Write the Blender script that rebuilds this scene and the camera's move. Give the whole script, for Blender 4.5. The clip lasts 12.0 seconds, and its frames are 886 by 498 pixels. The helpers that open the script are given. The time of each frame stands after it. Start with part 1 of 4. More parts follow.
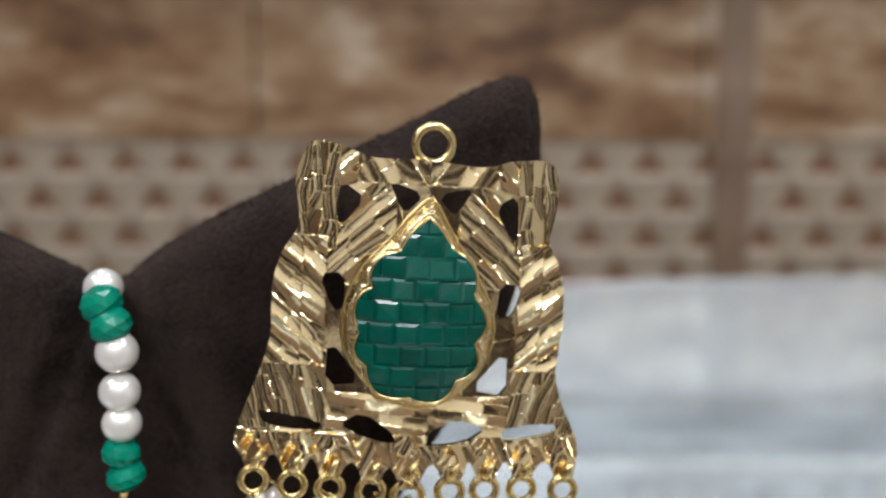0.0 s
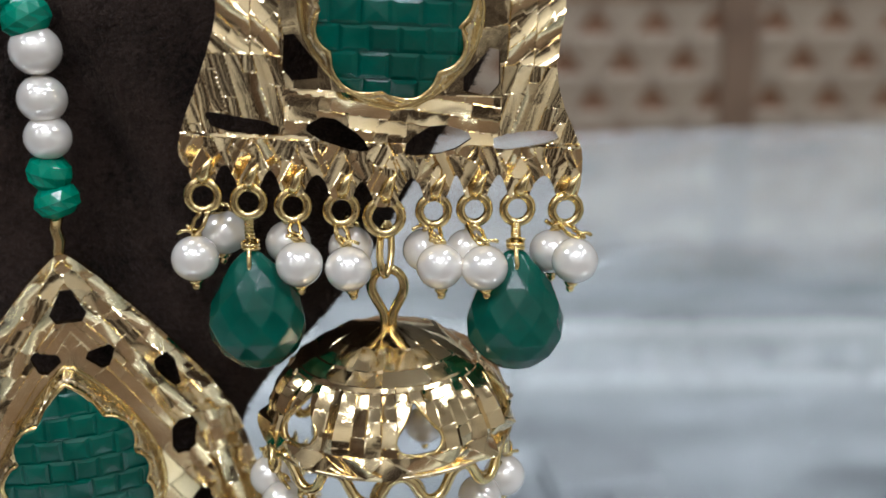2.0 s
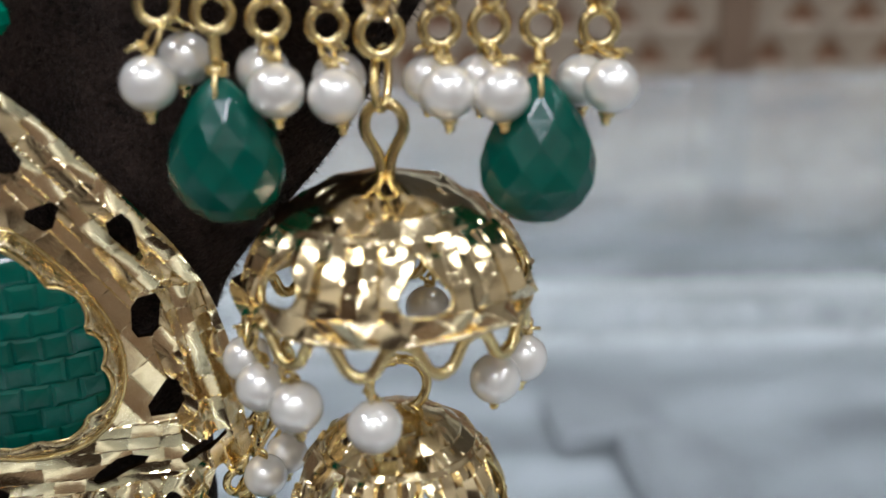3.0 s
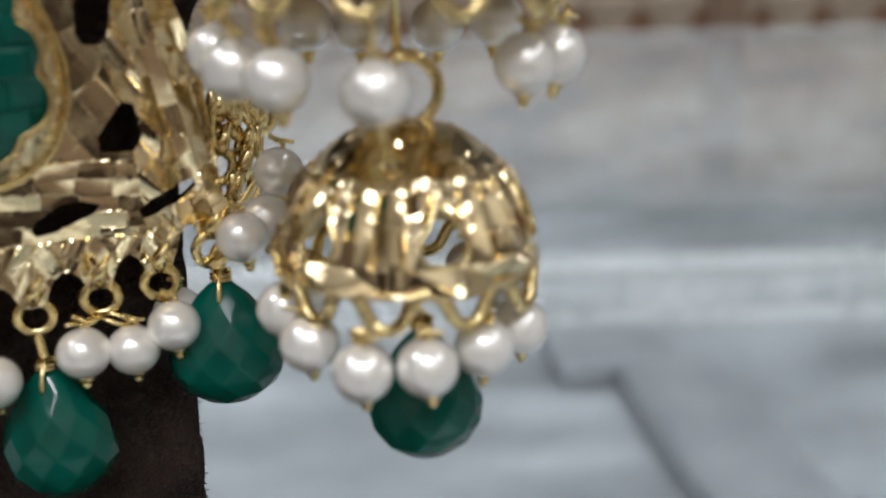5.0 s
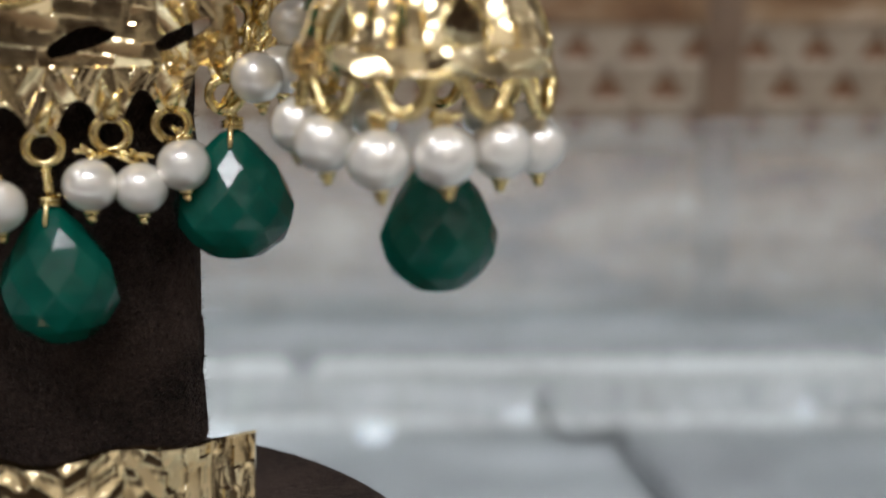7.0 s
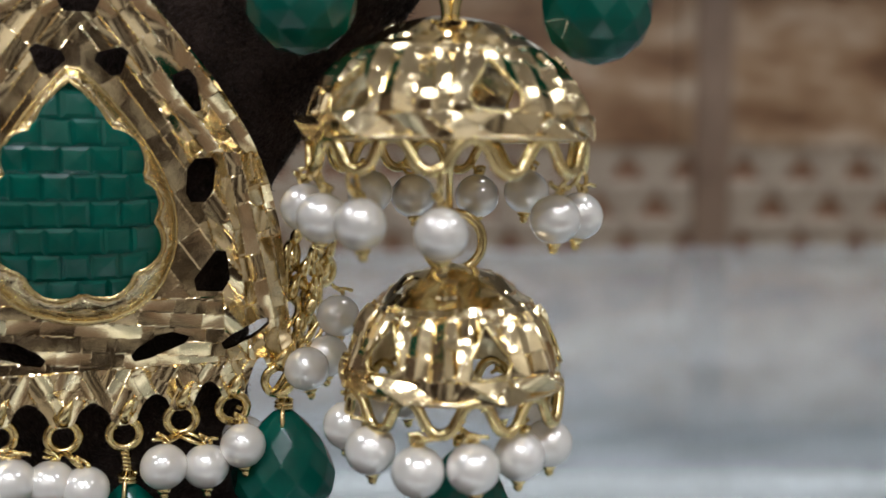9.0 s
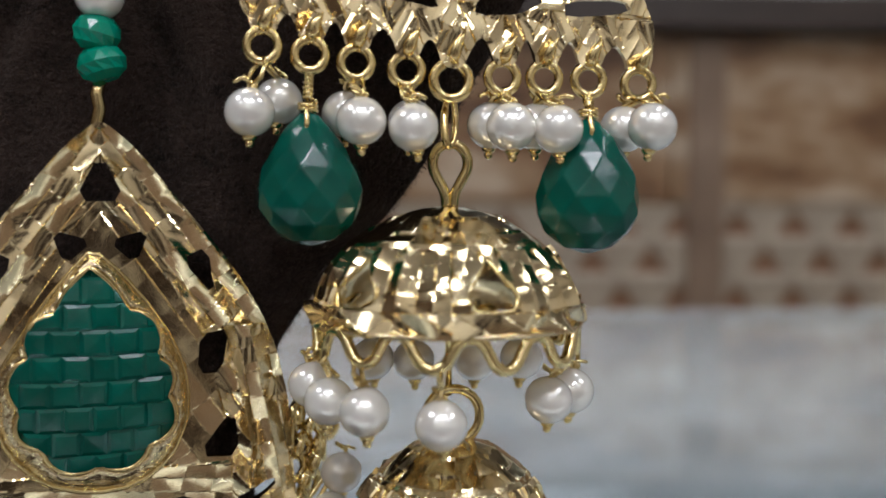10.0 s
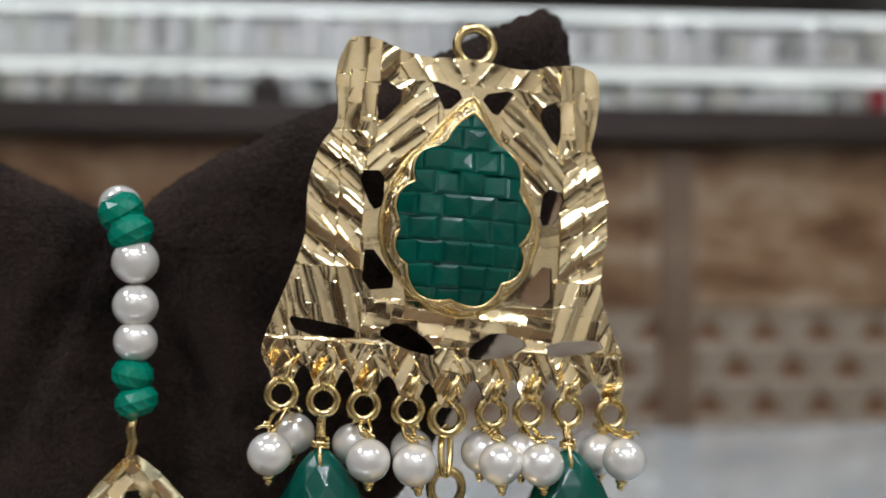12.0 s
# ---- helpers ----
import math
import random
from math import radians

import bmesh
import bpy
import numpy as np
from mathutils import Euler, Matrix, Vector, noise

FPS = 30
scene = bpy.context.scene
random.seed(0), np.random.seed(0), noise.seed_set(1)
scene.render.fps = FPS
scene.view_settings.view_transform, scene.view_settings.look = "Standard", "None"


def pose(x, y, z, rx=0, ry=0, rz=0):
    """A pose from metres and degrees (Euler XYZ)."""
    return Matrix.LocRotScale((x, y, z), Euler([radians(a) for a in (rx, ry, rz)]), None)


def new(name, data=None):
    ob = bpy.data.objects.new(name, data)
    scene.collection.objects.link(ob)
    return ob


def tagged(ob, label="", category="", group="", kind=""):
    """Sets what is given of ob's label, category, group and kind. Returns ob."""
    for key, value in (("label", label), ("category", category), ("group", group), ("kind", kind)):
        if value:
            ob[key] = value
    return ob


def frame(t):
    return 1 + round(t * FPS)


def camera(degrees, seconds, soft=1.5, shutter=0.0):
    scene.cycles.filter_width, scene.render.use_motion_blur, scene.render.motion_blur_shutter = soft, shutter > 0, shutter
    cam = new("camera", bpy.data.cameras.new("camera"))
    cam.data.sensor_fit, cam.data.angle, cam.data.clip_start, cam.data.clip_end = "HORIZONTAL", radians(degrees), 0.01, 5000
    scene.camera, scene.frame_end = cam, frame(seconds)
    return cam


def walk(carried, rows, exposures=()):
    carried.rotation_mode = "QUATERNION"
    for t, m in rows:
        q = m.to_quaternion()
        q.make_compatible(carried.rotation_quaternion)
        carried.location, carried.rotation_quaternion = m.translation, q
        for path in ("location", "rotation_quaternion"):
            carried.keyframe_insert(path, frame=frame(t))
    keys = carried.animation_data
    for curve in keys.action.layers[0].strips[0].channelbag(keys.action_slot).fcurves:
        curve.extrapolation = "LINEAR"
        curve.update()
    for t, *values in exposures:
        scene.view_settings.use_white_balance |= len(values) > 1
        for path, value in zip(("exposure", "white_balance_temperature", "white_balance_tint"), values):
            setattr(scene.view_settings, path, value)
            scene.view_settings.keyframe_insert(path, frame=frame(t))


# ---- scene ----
cam = camera(48.36, 12.0)
PATH = [
    (0.0, 0.00028, 0.00029, 0.14719, 81.148, -0.155, -0.053),
    (0.5, 0.00101, 0.00249, 0.14426, 78.579, 0.139, -0.050),
    (1.0, 0.00128, 0.00409, 0.13893, 76.945, 0.263, -0.074),
    (1.5, 0.00206, 0.00856, 0.13187, 75.560, 0.390, 0.007),
    (2.0, 0.00267, 0.01533, 0.12184, 74.278, 0.722, -0.032),
    (2.5, 0.00250, 0.02506, 0.11144, 72.912, 0.759, -0.225),
    (2.7, 0.00194, 0.02779, 0.10852, 72.335, 0.873, -0.294),
    (4.5, -0.00112, 0.03485, 0.08025, 72.471, 1.019, -1.460),
    (5.0, -0.00179, 0.04052, 0.07251, 71.833, 1.018, -1.211),
    (5.5, -0.00246, 0.04239, 0.06193, 72.656, 0.988, -1.500),
    (6.0, -0.00219, 0.04131, 0.05516, 74.425, 0.880, -0.448),
    (6.5, -0.00308, 0.03920, 0.04999, 76.961, 0.114, -0.849),
    (6.7, -0.00347, 0.03783, 0.04659, 77.562, -0.078, -1.260),
    (8.3, -0.00613, 0.02398, 0.05773, 82.88, -0.481, -1.11),
    (8.5, -0.00621, 0.02328, 0.06097, 83.55, -0.392, -1.10),
    (9.0, -0.00792, 0.02194, 0.06841, 84.455, -0.244, -1.742),
    (9.5, -0.00845, 0.01960, 0.07499, 85.491, -0.455, -1.685),
    (10.0, -0.00861, 0.01711, 0.08301, 87.104, -0.344, -2.011),
    (10.5, -0.00925, 0.01456, 0.09036, 88.416, -0.362, -2.455),
    (11.0, -0.01031, 0.01149, 0.09814, 89.797, -0.330, -2.753),
    (11.5, -0.01077, 0.00778, 0.10506, 91.038, -0.240, -3.298),
    (12.0, -0.01207, 0.00337, 0.11112, 92.251, -0.265, -3.550),
]
walk(cam, [(t, pose(x, y, z, rx, ry, rz)) for t, x, y, z, rx, ry, rz in PATH],
     [(0.0, -0.3, 6200, 10), (2.5, -0.6, 6050, 10), (5.0, -0.64, 6250, 10), (6.5, -0.64, 6500, 11), (9.0, -0.7, 6200, 11), (12.0, -0.7, 6150, 10)])

cam.data.dof.use_dof = True
cam.data.dof.focus_distance = 0.111
cam.data.dof.aperture_fstop = 17.0

# ---- light: a shop lit by white ceiling lamps, all out of view ----
world = bpy.data.worlds.new("world")
scene.world = world
world.use_nodes = True
world.node_tree.nodes["Background"].inputs[0].default_value = (0.9, 0.95, 1.0, 1)
world.node_tree.nodes["Background"].inputs[1].default_value = 0.02
CEILING = 2.05


def area_lamp(name, x, y, z, sx, sy, watts, colour=(0.94, 0.96, 1.0)):
    data = bpy.data.lights.new(name, "AREA")
    data.shape, data.size, data.size_y, data.energy, data.color = "RECTANGLE", sx, sy, watts, colour
    ob = new(name, data)
    ob.matrix_world = pose(x, y, z)
    return ob


# x, y, half width, half depth, watts
# first two follow the pearl highlights; the others are added to brighten walls and gold
LAMPS = [(-0.32, -1.35, 0.2, 0.2, 22), (0.48, -1.35, 0.2, 0.2, 22), (-1.5, -0.3, 0.3, 0.3, 11), (1.7, -0.5, 0.3, 0.3, 7), (-0.45, 0.7, 0.15, 0.15, 8), (0.75, 0.4, 0.15, 0.15, 4.5), (-1.6, -2.1, 0.2, 0.2, 9), (0.1, -2.2, 0.2, 0.2, 9), (1.6, -2.1, 0.2, 0.2, 9)]
for lx, ly, hw, hd, watts in LAMPS:
    area_lamp("ceiling_lamp_light", lx, ly, CEILING - 0.03, 2 * hw - 0.02, 2 * hd - 0.02, watts)


# ---- materials ----
def material(name):
    m = bpy.data.materials.new(name)
    m.use_nodes = True
    return m, m.node_tree.nodes, m.node_tree.links, m.node_tree.nodes["Principled BSDF"]


def noise_tex(nodes, links, scale, detail=4.0, rough=0.55, coords="Object", stretch=None):
    tc = nodes.new("ShaderNodeTexCoord")
    n = nodes.new("ShaderNodeTexNoise")
    n.inputs["Scale"].default_value, n.inputs["Detail"].default_value, n.inputs["Roughness"].default_value = scale, detail, rough
    if stretch:
        mp = nodes.new("ShaderNodeMapping")
        mp.inputs["Scale"].default_value = stretch
        links.new(tc.outputs[coords], mp.inputs[0])
        links.new(mp.outputs[0], n.inputs["Vector"])
    else:
        links.new(tc.outputs[coords], n.inputs["Vector"])
    return n


def ramp(nodes, links, fac, stops):
    r = nodes.new("ShaderNodeValToRGB")
    els = r.color_ramp.elements
    while len(els) < len(stops):
        els.new(0.5)
    for e, (p, c) in zip(els, stops):
        e.position, e.color = p, (*c, 1)
    links.new(fac, r.inputs[0])
    return r


def bump(nodes, links, bsdf, height, strength, distance):
    b = nodes.new("ShaderNodeBump")
    b.inputs["Strength"].default_value, b.inputs["Distance"].default_value = strength, distance
    links.new(height, b.inputs["Height"])
    links.new(b.outputs[0], bsdf.inputs["Normal"])
    return b


def gold_material(name, light, dark, r0, r1, strength):
    m, N, L, b = material(name)
    n = noise_tex(N, L, 260.0, 3.0)
    L.new(ramp(N, L, n.outputs[0], [(0.3, dark), (0.65, light)]).outputs[0], b.inputs["Base Color"])
    b.inputs["Metallic"].default_value = 1.0
    rr = ramp(N, L, noise_tex(N, L, 900.0, 3.0).outputs[0], [(0.3, (r0,) * 3), (0.7, (r1,) * 3)])
    L.new(rr.outputs[0], b.inputs["Roughness"])
    bump(N, L, b, noise_tex(N, L, 1400.0, 2.0).outputs[0], strength, 0.0002)
    return m


GOLD = gold_material("diamond_cut_gold", (0.91, 0.765, 0.485), (0.83, 0.655, 0.375), 0.09, 0.18, 0.04)
GOLD_WIRE = gold_material("gold_wire", (0.88, 0.71, 0.36), (0.80, 0.60, 0.26), 0.12, 0.26, 0.12)
GOLD_BEZEL = gold_material("hammered_gold", (0.88, 0.75, 0.48), (0.78, 0.63, 0.37), 0.14, 0.3, 0.6)


def green_stone(name, base, deep):
    m, N, L, b = material(name)
    n = noise_tex(N, L, 170.0, 5.0, 0.6)
    L.new(ramp(N, L, n.outputs[0], [(0.32, deep), (0.68, base)]).outputs[0], b.inputs["Base Color"])
    b.inputs["Roughness"].default_value = 0.16
    b.inputs["Specular IOR Level"].default_value = 0.38
    b.inputs["Subsurface Weight"].default_value = 0.25
    b.inputs["Subsurface Radius"].default_value = (0.0008, 0.003, 0.0024)
    b.inputs["Subsurface Scale"].default_value = 1.0
    bump(N, L, b, noise_tex(N, L, 900.0, 3.0).outputs[0], 0.12, 0.0002)
    return m


GREEN = green_stone("green_onyx", (0.0018, 0.104, 0.072), (0.0012, 0.068, 0.047))
GREEN_BEAD = green_stone("green_bead", (0.003, 0.25, 0.155), (0.002, 0.17, 0.105))

PEARL, N, L, b = material("pearl")
L.new(ramp(N, L, noise_tex(N, L, 220.0, 4.0).outputs[0], [(0.3, (0.86, 0.82, 0.75)), (0.7, (0.94, 0.91, 0.85))]).outputs[0], b.inputs["Base Color"])
b.inputs["Roughness"].default_value = 0.2
b.inputs["IOR"].default_value = 1.8
b.inputs["Metallic"].default_value = 0.34
b.inputs["Coat Weight"].default_value = 1.0
b.inputs["Coat Roughness"].default_value = 0.12
b.inputs["Coat IOR"].default_value = 1.6
b.inputs["Subsurface Weight"].default_value = 0.05
b.inputs["Subsurface Radius"].default_value = (0.001, 0.0008, 0.0006)
b.inputs["Subsurface Scale"].default_value = 1.0
bump(N, L, b, noise_tex(N, L, 700.0, 2.0).outputs[0], 0.06, 0.0003)

VELVET, N, L, b = material("brown_velvet")
nap = noise_tex(N, L, 1500.0, 4.0, 0.7)
patch = noise_tex(N, L, 90.0, 4.0, 0.6)
mixn = N.new("ShaderNodeMath")
mixn.operation = "MULTIPLY_ADD"
L.new(nap.outputs[0], mixn.inputs[0])
mixn.inputs[1].default_value = 0.75
L.new(patch.outputs[0], mixn.inputs[2])
L.new(ramp(N, L, mixn.outputs[0], [(0.66, (0.0045, 0.003, 0.0025)), (1.12, (0.044, 0.028, 0.022))]).outputs[0], b.inputs["Base Color"])
b.inputs["Roughness"].default_value = 0.95
b.inputs["Specular IOR Level"].default_value = 0.1
b.inputs["Sheen Weight"].default_value = 0.12
b.inputs["Sheen Roughness"].default_value = 0.5
b.inputs["Sheen Tint"].default_value = (0.75, 0.6, 0.52, 1)
bump(N, L, b, nap.outputs[0], 1.0, 0.0011)

GLASS, N, L, b = material("counter_glass")
b.inputs["Base Color"].default_value = (0.93, 0.97, 0.96, 1)
b.inputs["Roughness"].default_value = 0.035
b.inputs["Transmission Weight"].default_value = 1.0
b.inputs["IOR"].default_value = 1.5


def mottled(name, stops, scale, roughness, strength=0.2, distance=0.002, stretch=None, coat=0.0, detail=6.0):
    m, N, L, b = material(name)
    n = noise_tex(N, L, scale, detail, 0.6, stretch=stretch)
    L.new(ramp(N, L, n.outputs[0], stops).outputs[0], b.inputs["Base Color"])
    b.inputs["Roughness"].default_value = roughness
    b.inputs["Coat Weight"].default_value = coat
    bump(N, L, b, noise_tex(N, L, scale * 12, 4.0).outputs[0], strength, distance)
    return m


TRAY = mottled("pale_grey_tray", [(0.30, (0.18, 0.186, 0.195)), (0.48, (0.295, 0.305, 0.315)), (0.68, (0.46, 0.47, 0.49))], 11.0, 0.45, stretch=(1, 2.2, 1))
BRACKET = mottled("dark_grey_metal", [(0.3, (0.19, 0.195, 0.205)), (0.7, (0.29, 0.295, 0.305))], 40.0, 0.4)
STONE_WALL = mottled("brown_veined_stone", [(0.33, (0.11, 0.05, 0.023)), (0.45, (0.24, 0.128, 0.06)), (0.54, (0.35, 0.22, 0.12)), (0.66, (0.54, 0.42, 0.30))], 6.2, 0.3, stretch=(1, 1, 2.4))
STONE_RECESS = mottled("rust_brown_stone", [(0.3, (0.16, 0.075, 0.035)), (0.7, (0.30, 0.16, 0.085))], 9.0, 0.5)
STRIP_STONE = mottled("dull_brown_stone", [(0.3, (0.19, 0.12, 0.075)), (0.7, (0.33, 0.23, 0.155))], 8.0, 0.5)
LATTICE = mottled("cream_stone", [(0.3, (0.33, 0.26, 0.185)), (0.7, (0.52, 0.43, 0.33))], 10.0, 0.45)
DARK_WOOD = mottled("dark_wood", [(0.3, (0.022, 0.014, 0.011)), (0.7, (0.055, 0.036, 0.028))], 9.0, 0.35, stretch=(0.3, 4, 4))
WHITE = mottled("white_laminate", [(0.3, (0.68, 0.68, 0.65)), (0.7, (0.80, 0.80, 0.78))], 5.0, 0.35)
LINER = mottled("grey_white_liner", [(0.3, (0.50, 0.51, 0.52)), (0.7, (0.62, 0.63, 0.63))], 6.0, 0.5)
DIM_WALL = mottled("unseen_brown_wall", [(0.3, (0.10, 0.065, 0.045)), (0.7, (0.20, 0.14, 0.10))], 4.0, 0.5)
PLASTER = mottled("cream_plaster", [(0.3, (0.62, 0.58, 0.51)), (0.7, (0.74, 0.70, 0.63))], 4.0, 0.8)
CEIL = mottled("white_ceiling_paint", [(0.3, (0.70, 0.70, 0.68)), (0.7, (0.78, 0.78, 0.76))], 4.0, 0.85)
FLOOR = mottled("brown_floor_tile", [(0.3, (0.17, 0.12, 0.09)), (0.7, (0.27, 0.20, 0.155))], 4.0, 0.3)
RED = mottled("red_trim", [(0.3, (0.30, 0.02, 0.03)), (0.7, (0.42, 0.04, 0.05))], 30.0, 0.4)
SACHET, N, L, b = material("glossy_packets")
info = N.new("ShaderNodeObjectInfo")
tint = ramp(N, L, info.outputs["Random"], [(0.0, (0.42, 0.42, 0.40)), (0.14, (0.66, 0.64, 0.57)), (0.4, (0.84, 0.84, 0.82)), (0.7, (0.70, 0.74, 0.66)), (0.9, (0.88, 0.88, 0.87))])
tint.color_ramp.interpolation = "CONSTANT"
L.new(tint.outputs[0], b.inputs["Base Color"])
b.inputs["Roughness"].default_value = 0.22
b.inputs["Coat Weight"].default_value = 0.6
bump(N, L, b, noise_tex(N, L, 90.0, 4.0).outputs[0], 0.6, 0.004)


def glow(name, colour, strength):
    m, N, L, b = material(name)
    b.inputs["Base Color"].default_value = (*colour, 1)
    b.inputs["Emission Color"].default_value = (*colour, 1)
    b.inputs["Emission Strength"].default_value = strength
    return m


LAMP_GLOW = glow("lamp_diffuser", (0.97, 0.98, 1.0), 8.0)
SPOT_GLOW = glow("spot_lens", (0.80, 0.90, 1.0), 5.0)
STRIP_GLOW = glow("shelf_light_strip", (0.97, 1.0, 0.96), 1.1)


# ---- mesh helpers ----
MM = 0.001


def mesh_of(name, verts, faces, mat, smooth=False):
    me = bpy.data.meshes.new(name)
    me.from_pydata([tuple(v) for v in verts], [], faces)
    me.materials.append(mat)
    if smooth:
        me.polygons.foreach_set("use_smooth", [True] * len(me.polygons))
    me.update()
    if smooth == "creased":
        me.set_sharp_from_angle(angle=radians(48))
    return me


def bm_mesh(name, bm, mat, smooth=False):
    me = bpy.data.meshes.new(name)
    bm.to_mesh(me)
    bm.free()
    me.materials.append(mat)
    if smooth:
        me.polygons.foreach_set("use_smooth", [True] * len(me.polygons))
    return me


def part(name, me, parent, label="", m=None):
    ob = new(name, me)
    ob.parent = parent
    if m is not None:
        ob.matrix_basis = m
    if label:
        ob["label"] = label
    return ob


def thing(name, label, category, m=None, group="", kind=""):
    ob = new(name)
    ob.empty_display_size = 0.01
    if m is not None:
        ob.matrix_basis = m
    return tagged(ob, label, category, group, kind)


def box_bm(bm, x0, x1, y0, y1, z0, z1, bevel=0.0):
    r = bmesh.ops.create_cube(bm, size=1.0, matrix=Matrix.LocRotScale(((x0 + x1) / 2, (y0 + y1) / 2, (z0 + z1) / 2), None, (x1 - x0, y1 - y0, z1 - z0)))
    if bevel:
        edges = list({e for v in r["verts"] for e in v.link_edges})
        bmesh.ops.bevel(bm, geom=edges, offset=bevel, segments=2, affect="EDGES", profile=0.5)


def box(name, x0, x1, y0, y1, z0, z1, mat, bevel=0.0):
    bm = bmesh.new()
    box_bm(bm, x0, x1, y0, y1, z0, z1, bevel)
    return bm_mesh(name, bm, mat)


def tube_geo(points, radius, closed=False, sides=8):
    """A round wire along points: vertices and faces."""
    P = [Vector(p) for p in points]
    n = len(P)
    verts, faces = [], []
    normal = None
    for i in range(n):
        if closed:
            t = P[(i + 1) % n] - P[i - 1]
        else:
            t = P[min(i + 1, n - 1)] - P[max(i - 1, 0)]
        t.normalize()
        if normal is None:
            normal = t.orthogonal().normalized()
        normal = (normal - t * normal.dot(t)).normalized()
        side = t.cross(normal)
        r = radius[i] if isinstance(radius, (list, tuple)) else radius
        for k in range(sides):
            a = 2 * math.pi * k / sides
            verts.append(P[i] + normal * (r * math.cos(a)) + side * (r * math.sin(a)))
    for i in range(n if closed else n - 1):
        j = (i + 1) % n
        for k in range(sides):
            q = (k + 1) % sides
            faces.append((i * sides + k, i * sides + q, j * sides + q, j * sides + k))
    if not closed:
        faces.append(tuple(range(sides - 1, -1, -1)))
        faces.append(tuple((n - 1) * sides + k for k in range(sides)))
    return verts, faces


def join_geo(*geos):
    verts, faces = [], []
    for v, f in geos:
        base = len(verts)
        verts += list(v)
        faces += [tuple(i + base for i in q) for q in f]
    return verts, faces


def tube(name, points, radius, mat, closed=False, sides=8):
    v, f = tube_geo(points, radius, closed, sides)
    return mesh_of(name, v, f, mat, True)


def ball_geo(c, r, seg=12, rings=8, squash=1.0):
    c = Vector(c)
    verts = [c + Vector((0, 0, r * squash))]
    for i in range(1, rings):
        a = math.pi * i / rings
        for k in range(seg):
            p = 2 * math.pi * k / seg
            verts.append(c + Vector((r * math.sin(a) * math.cos(p), r * math.sin(a) * math.sin(p), r * squash * math.cos(a))))
    verts.append(c - Vector((0, 0, r * squash)))
    faces = [(0, 1 + k, 1 + (k + 1) % seg) for k in range(seg)]
    for i in range(rings - 2):
        a, q = 1 + i * seg, 1 + (i + 1) * seg
        faces += [(a + k, q + k, q + (k + 1) % seg, a + (k + 1) % seg) for k in range(seg)]
    a, last = 1 + (rings - 2) * seg, len(verts) - 1
    faces += [(a + (k + 1) % seg, a + k, last) for k in range(seg)]
    return verts, faces


def smooth_path(points, times=2):
    """Rounds an open path of points."""
    p = [Vector(q) for q in points]
    for _ in range(times):
        out = [p[0]]
        for a, c in zip(p, p[1:]):
            out += [a * 0.75 + c * 0.25, a * 0.25 + c * 0.75]
        p = out + [p[-1]]
    return p


def circle_pts(c, r, axis_a, axis_b, n=20, squeeze=1.0):
    c, a, q = Vector(c), Vector(axis_a), Vector(axis_b)
    return [c + a * (r * math.cos(2 * math.pi * i / n)) + q * (r * squeeze * math.sin(2 * math.pi * i / n)) for i in range(n)]


def chaikin(pts, times=2):
    p = np.array(pts, float)
    for _ in range(times):
        q = np.roll(p, -1, axis=0)
        p = np.stack([0.78 * p + 0.22 * q, 0.22 * p + 0.78 * q], 1).reshape(-1, 2)
    return p


def dense(poly, gap):
    out = []
    for a, c in zip(poly, np.roll(poly, -1, axis=0)):
        n = max(1, int(np.hypot(*(c - a)) / gap))
        out += [a + (c - a) * k / n for k in range(n)]
    return np.array(out)


def inside(poly, x, y):
    r = np.zeros(x.shape, bool)
    for (x0, y0), (x1, y1) in zip(poly, np.roll(poly, -1, axis=0)):
        if y0 == y1:
            continue
        cross = ((y0 > y) != (y1 > y)) & (x < (x1 - x0) * (y - y0) / (y1 - y0) + x0)
        r ^= cross
    return r


def nearest(p, c):
    out, dist = np.zeros_like(p), np.zeros(len(p))
    for s in range(0, len(p), 2000):
        d = ((p[s:s + 2000, None, :] - c[None]) ** 2).sum(2)
        k = d.argmin(1)
        out[s:s + 2000], dist[s:s + 2000] = c[k], np.sqrt(d[np.arange(len(k)), k])
    return out, dist


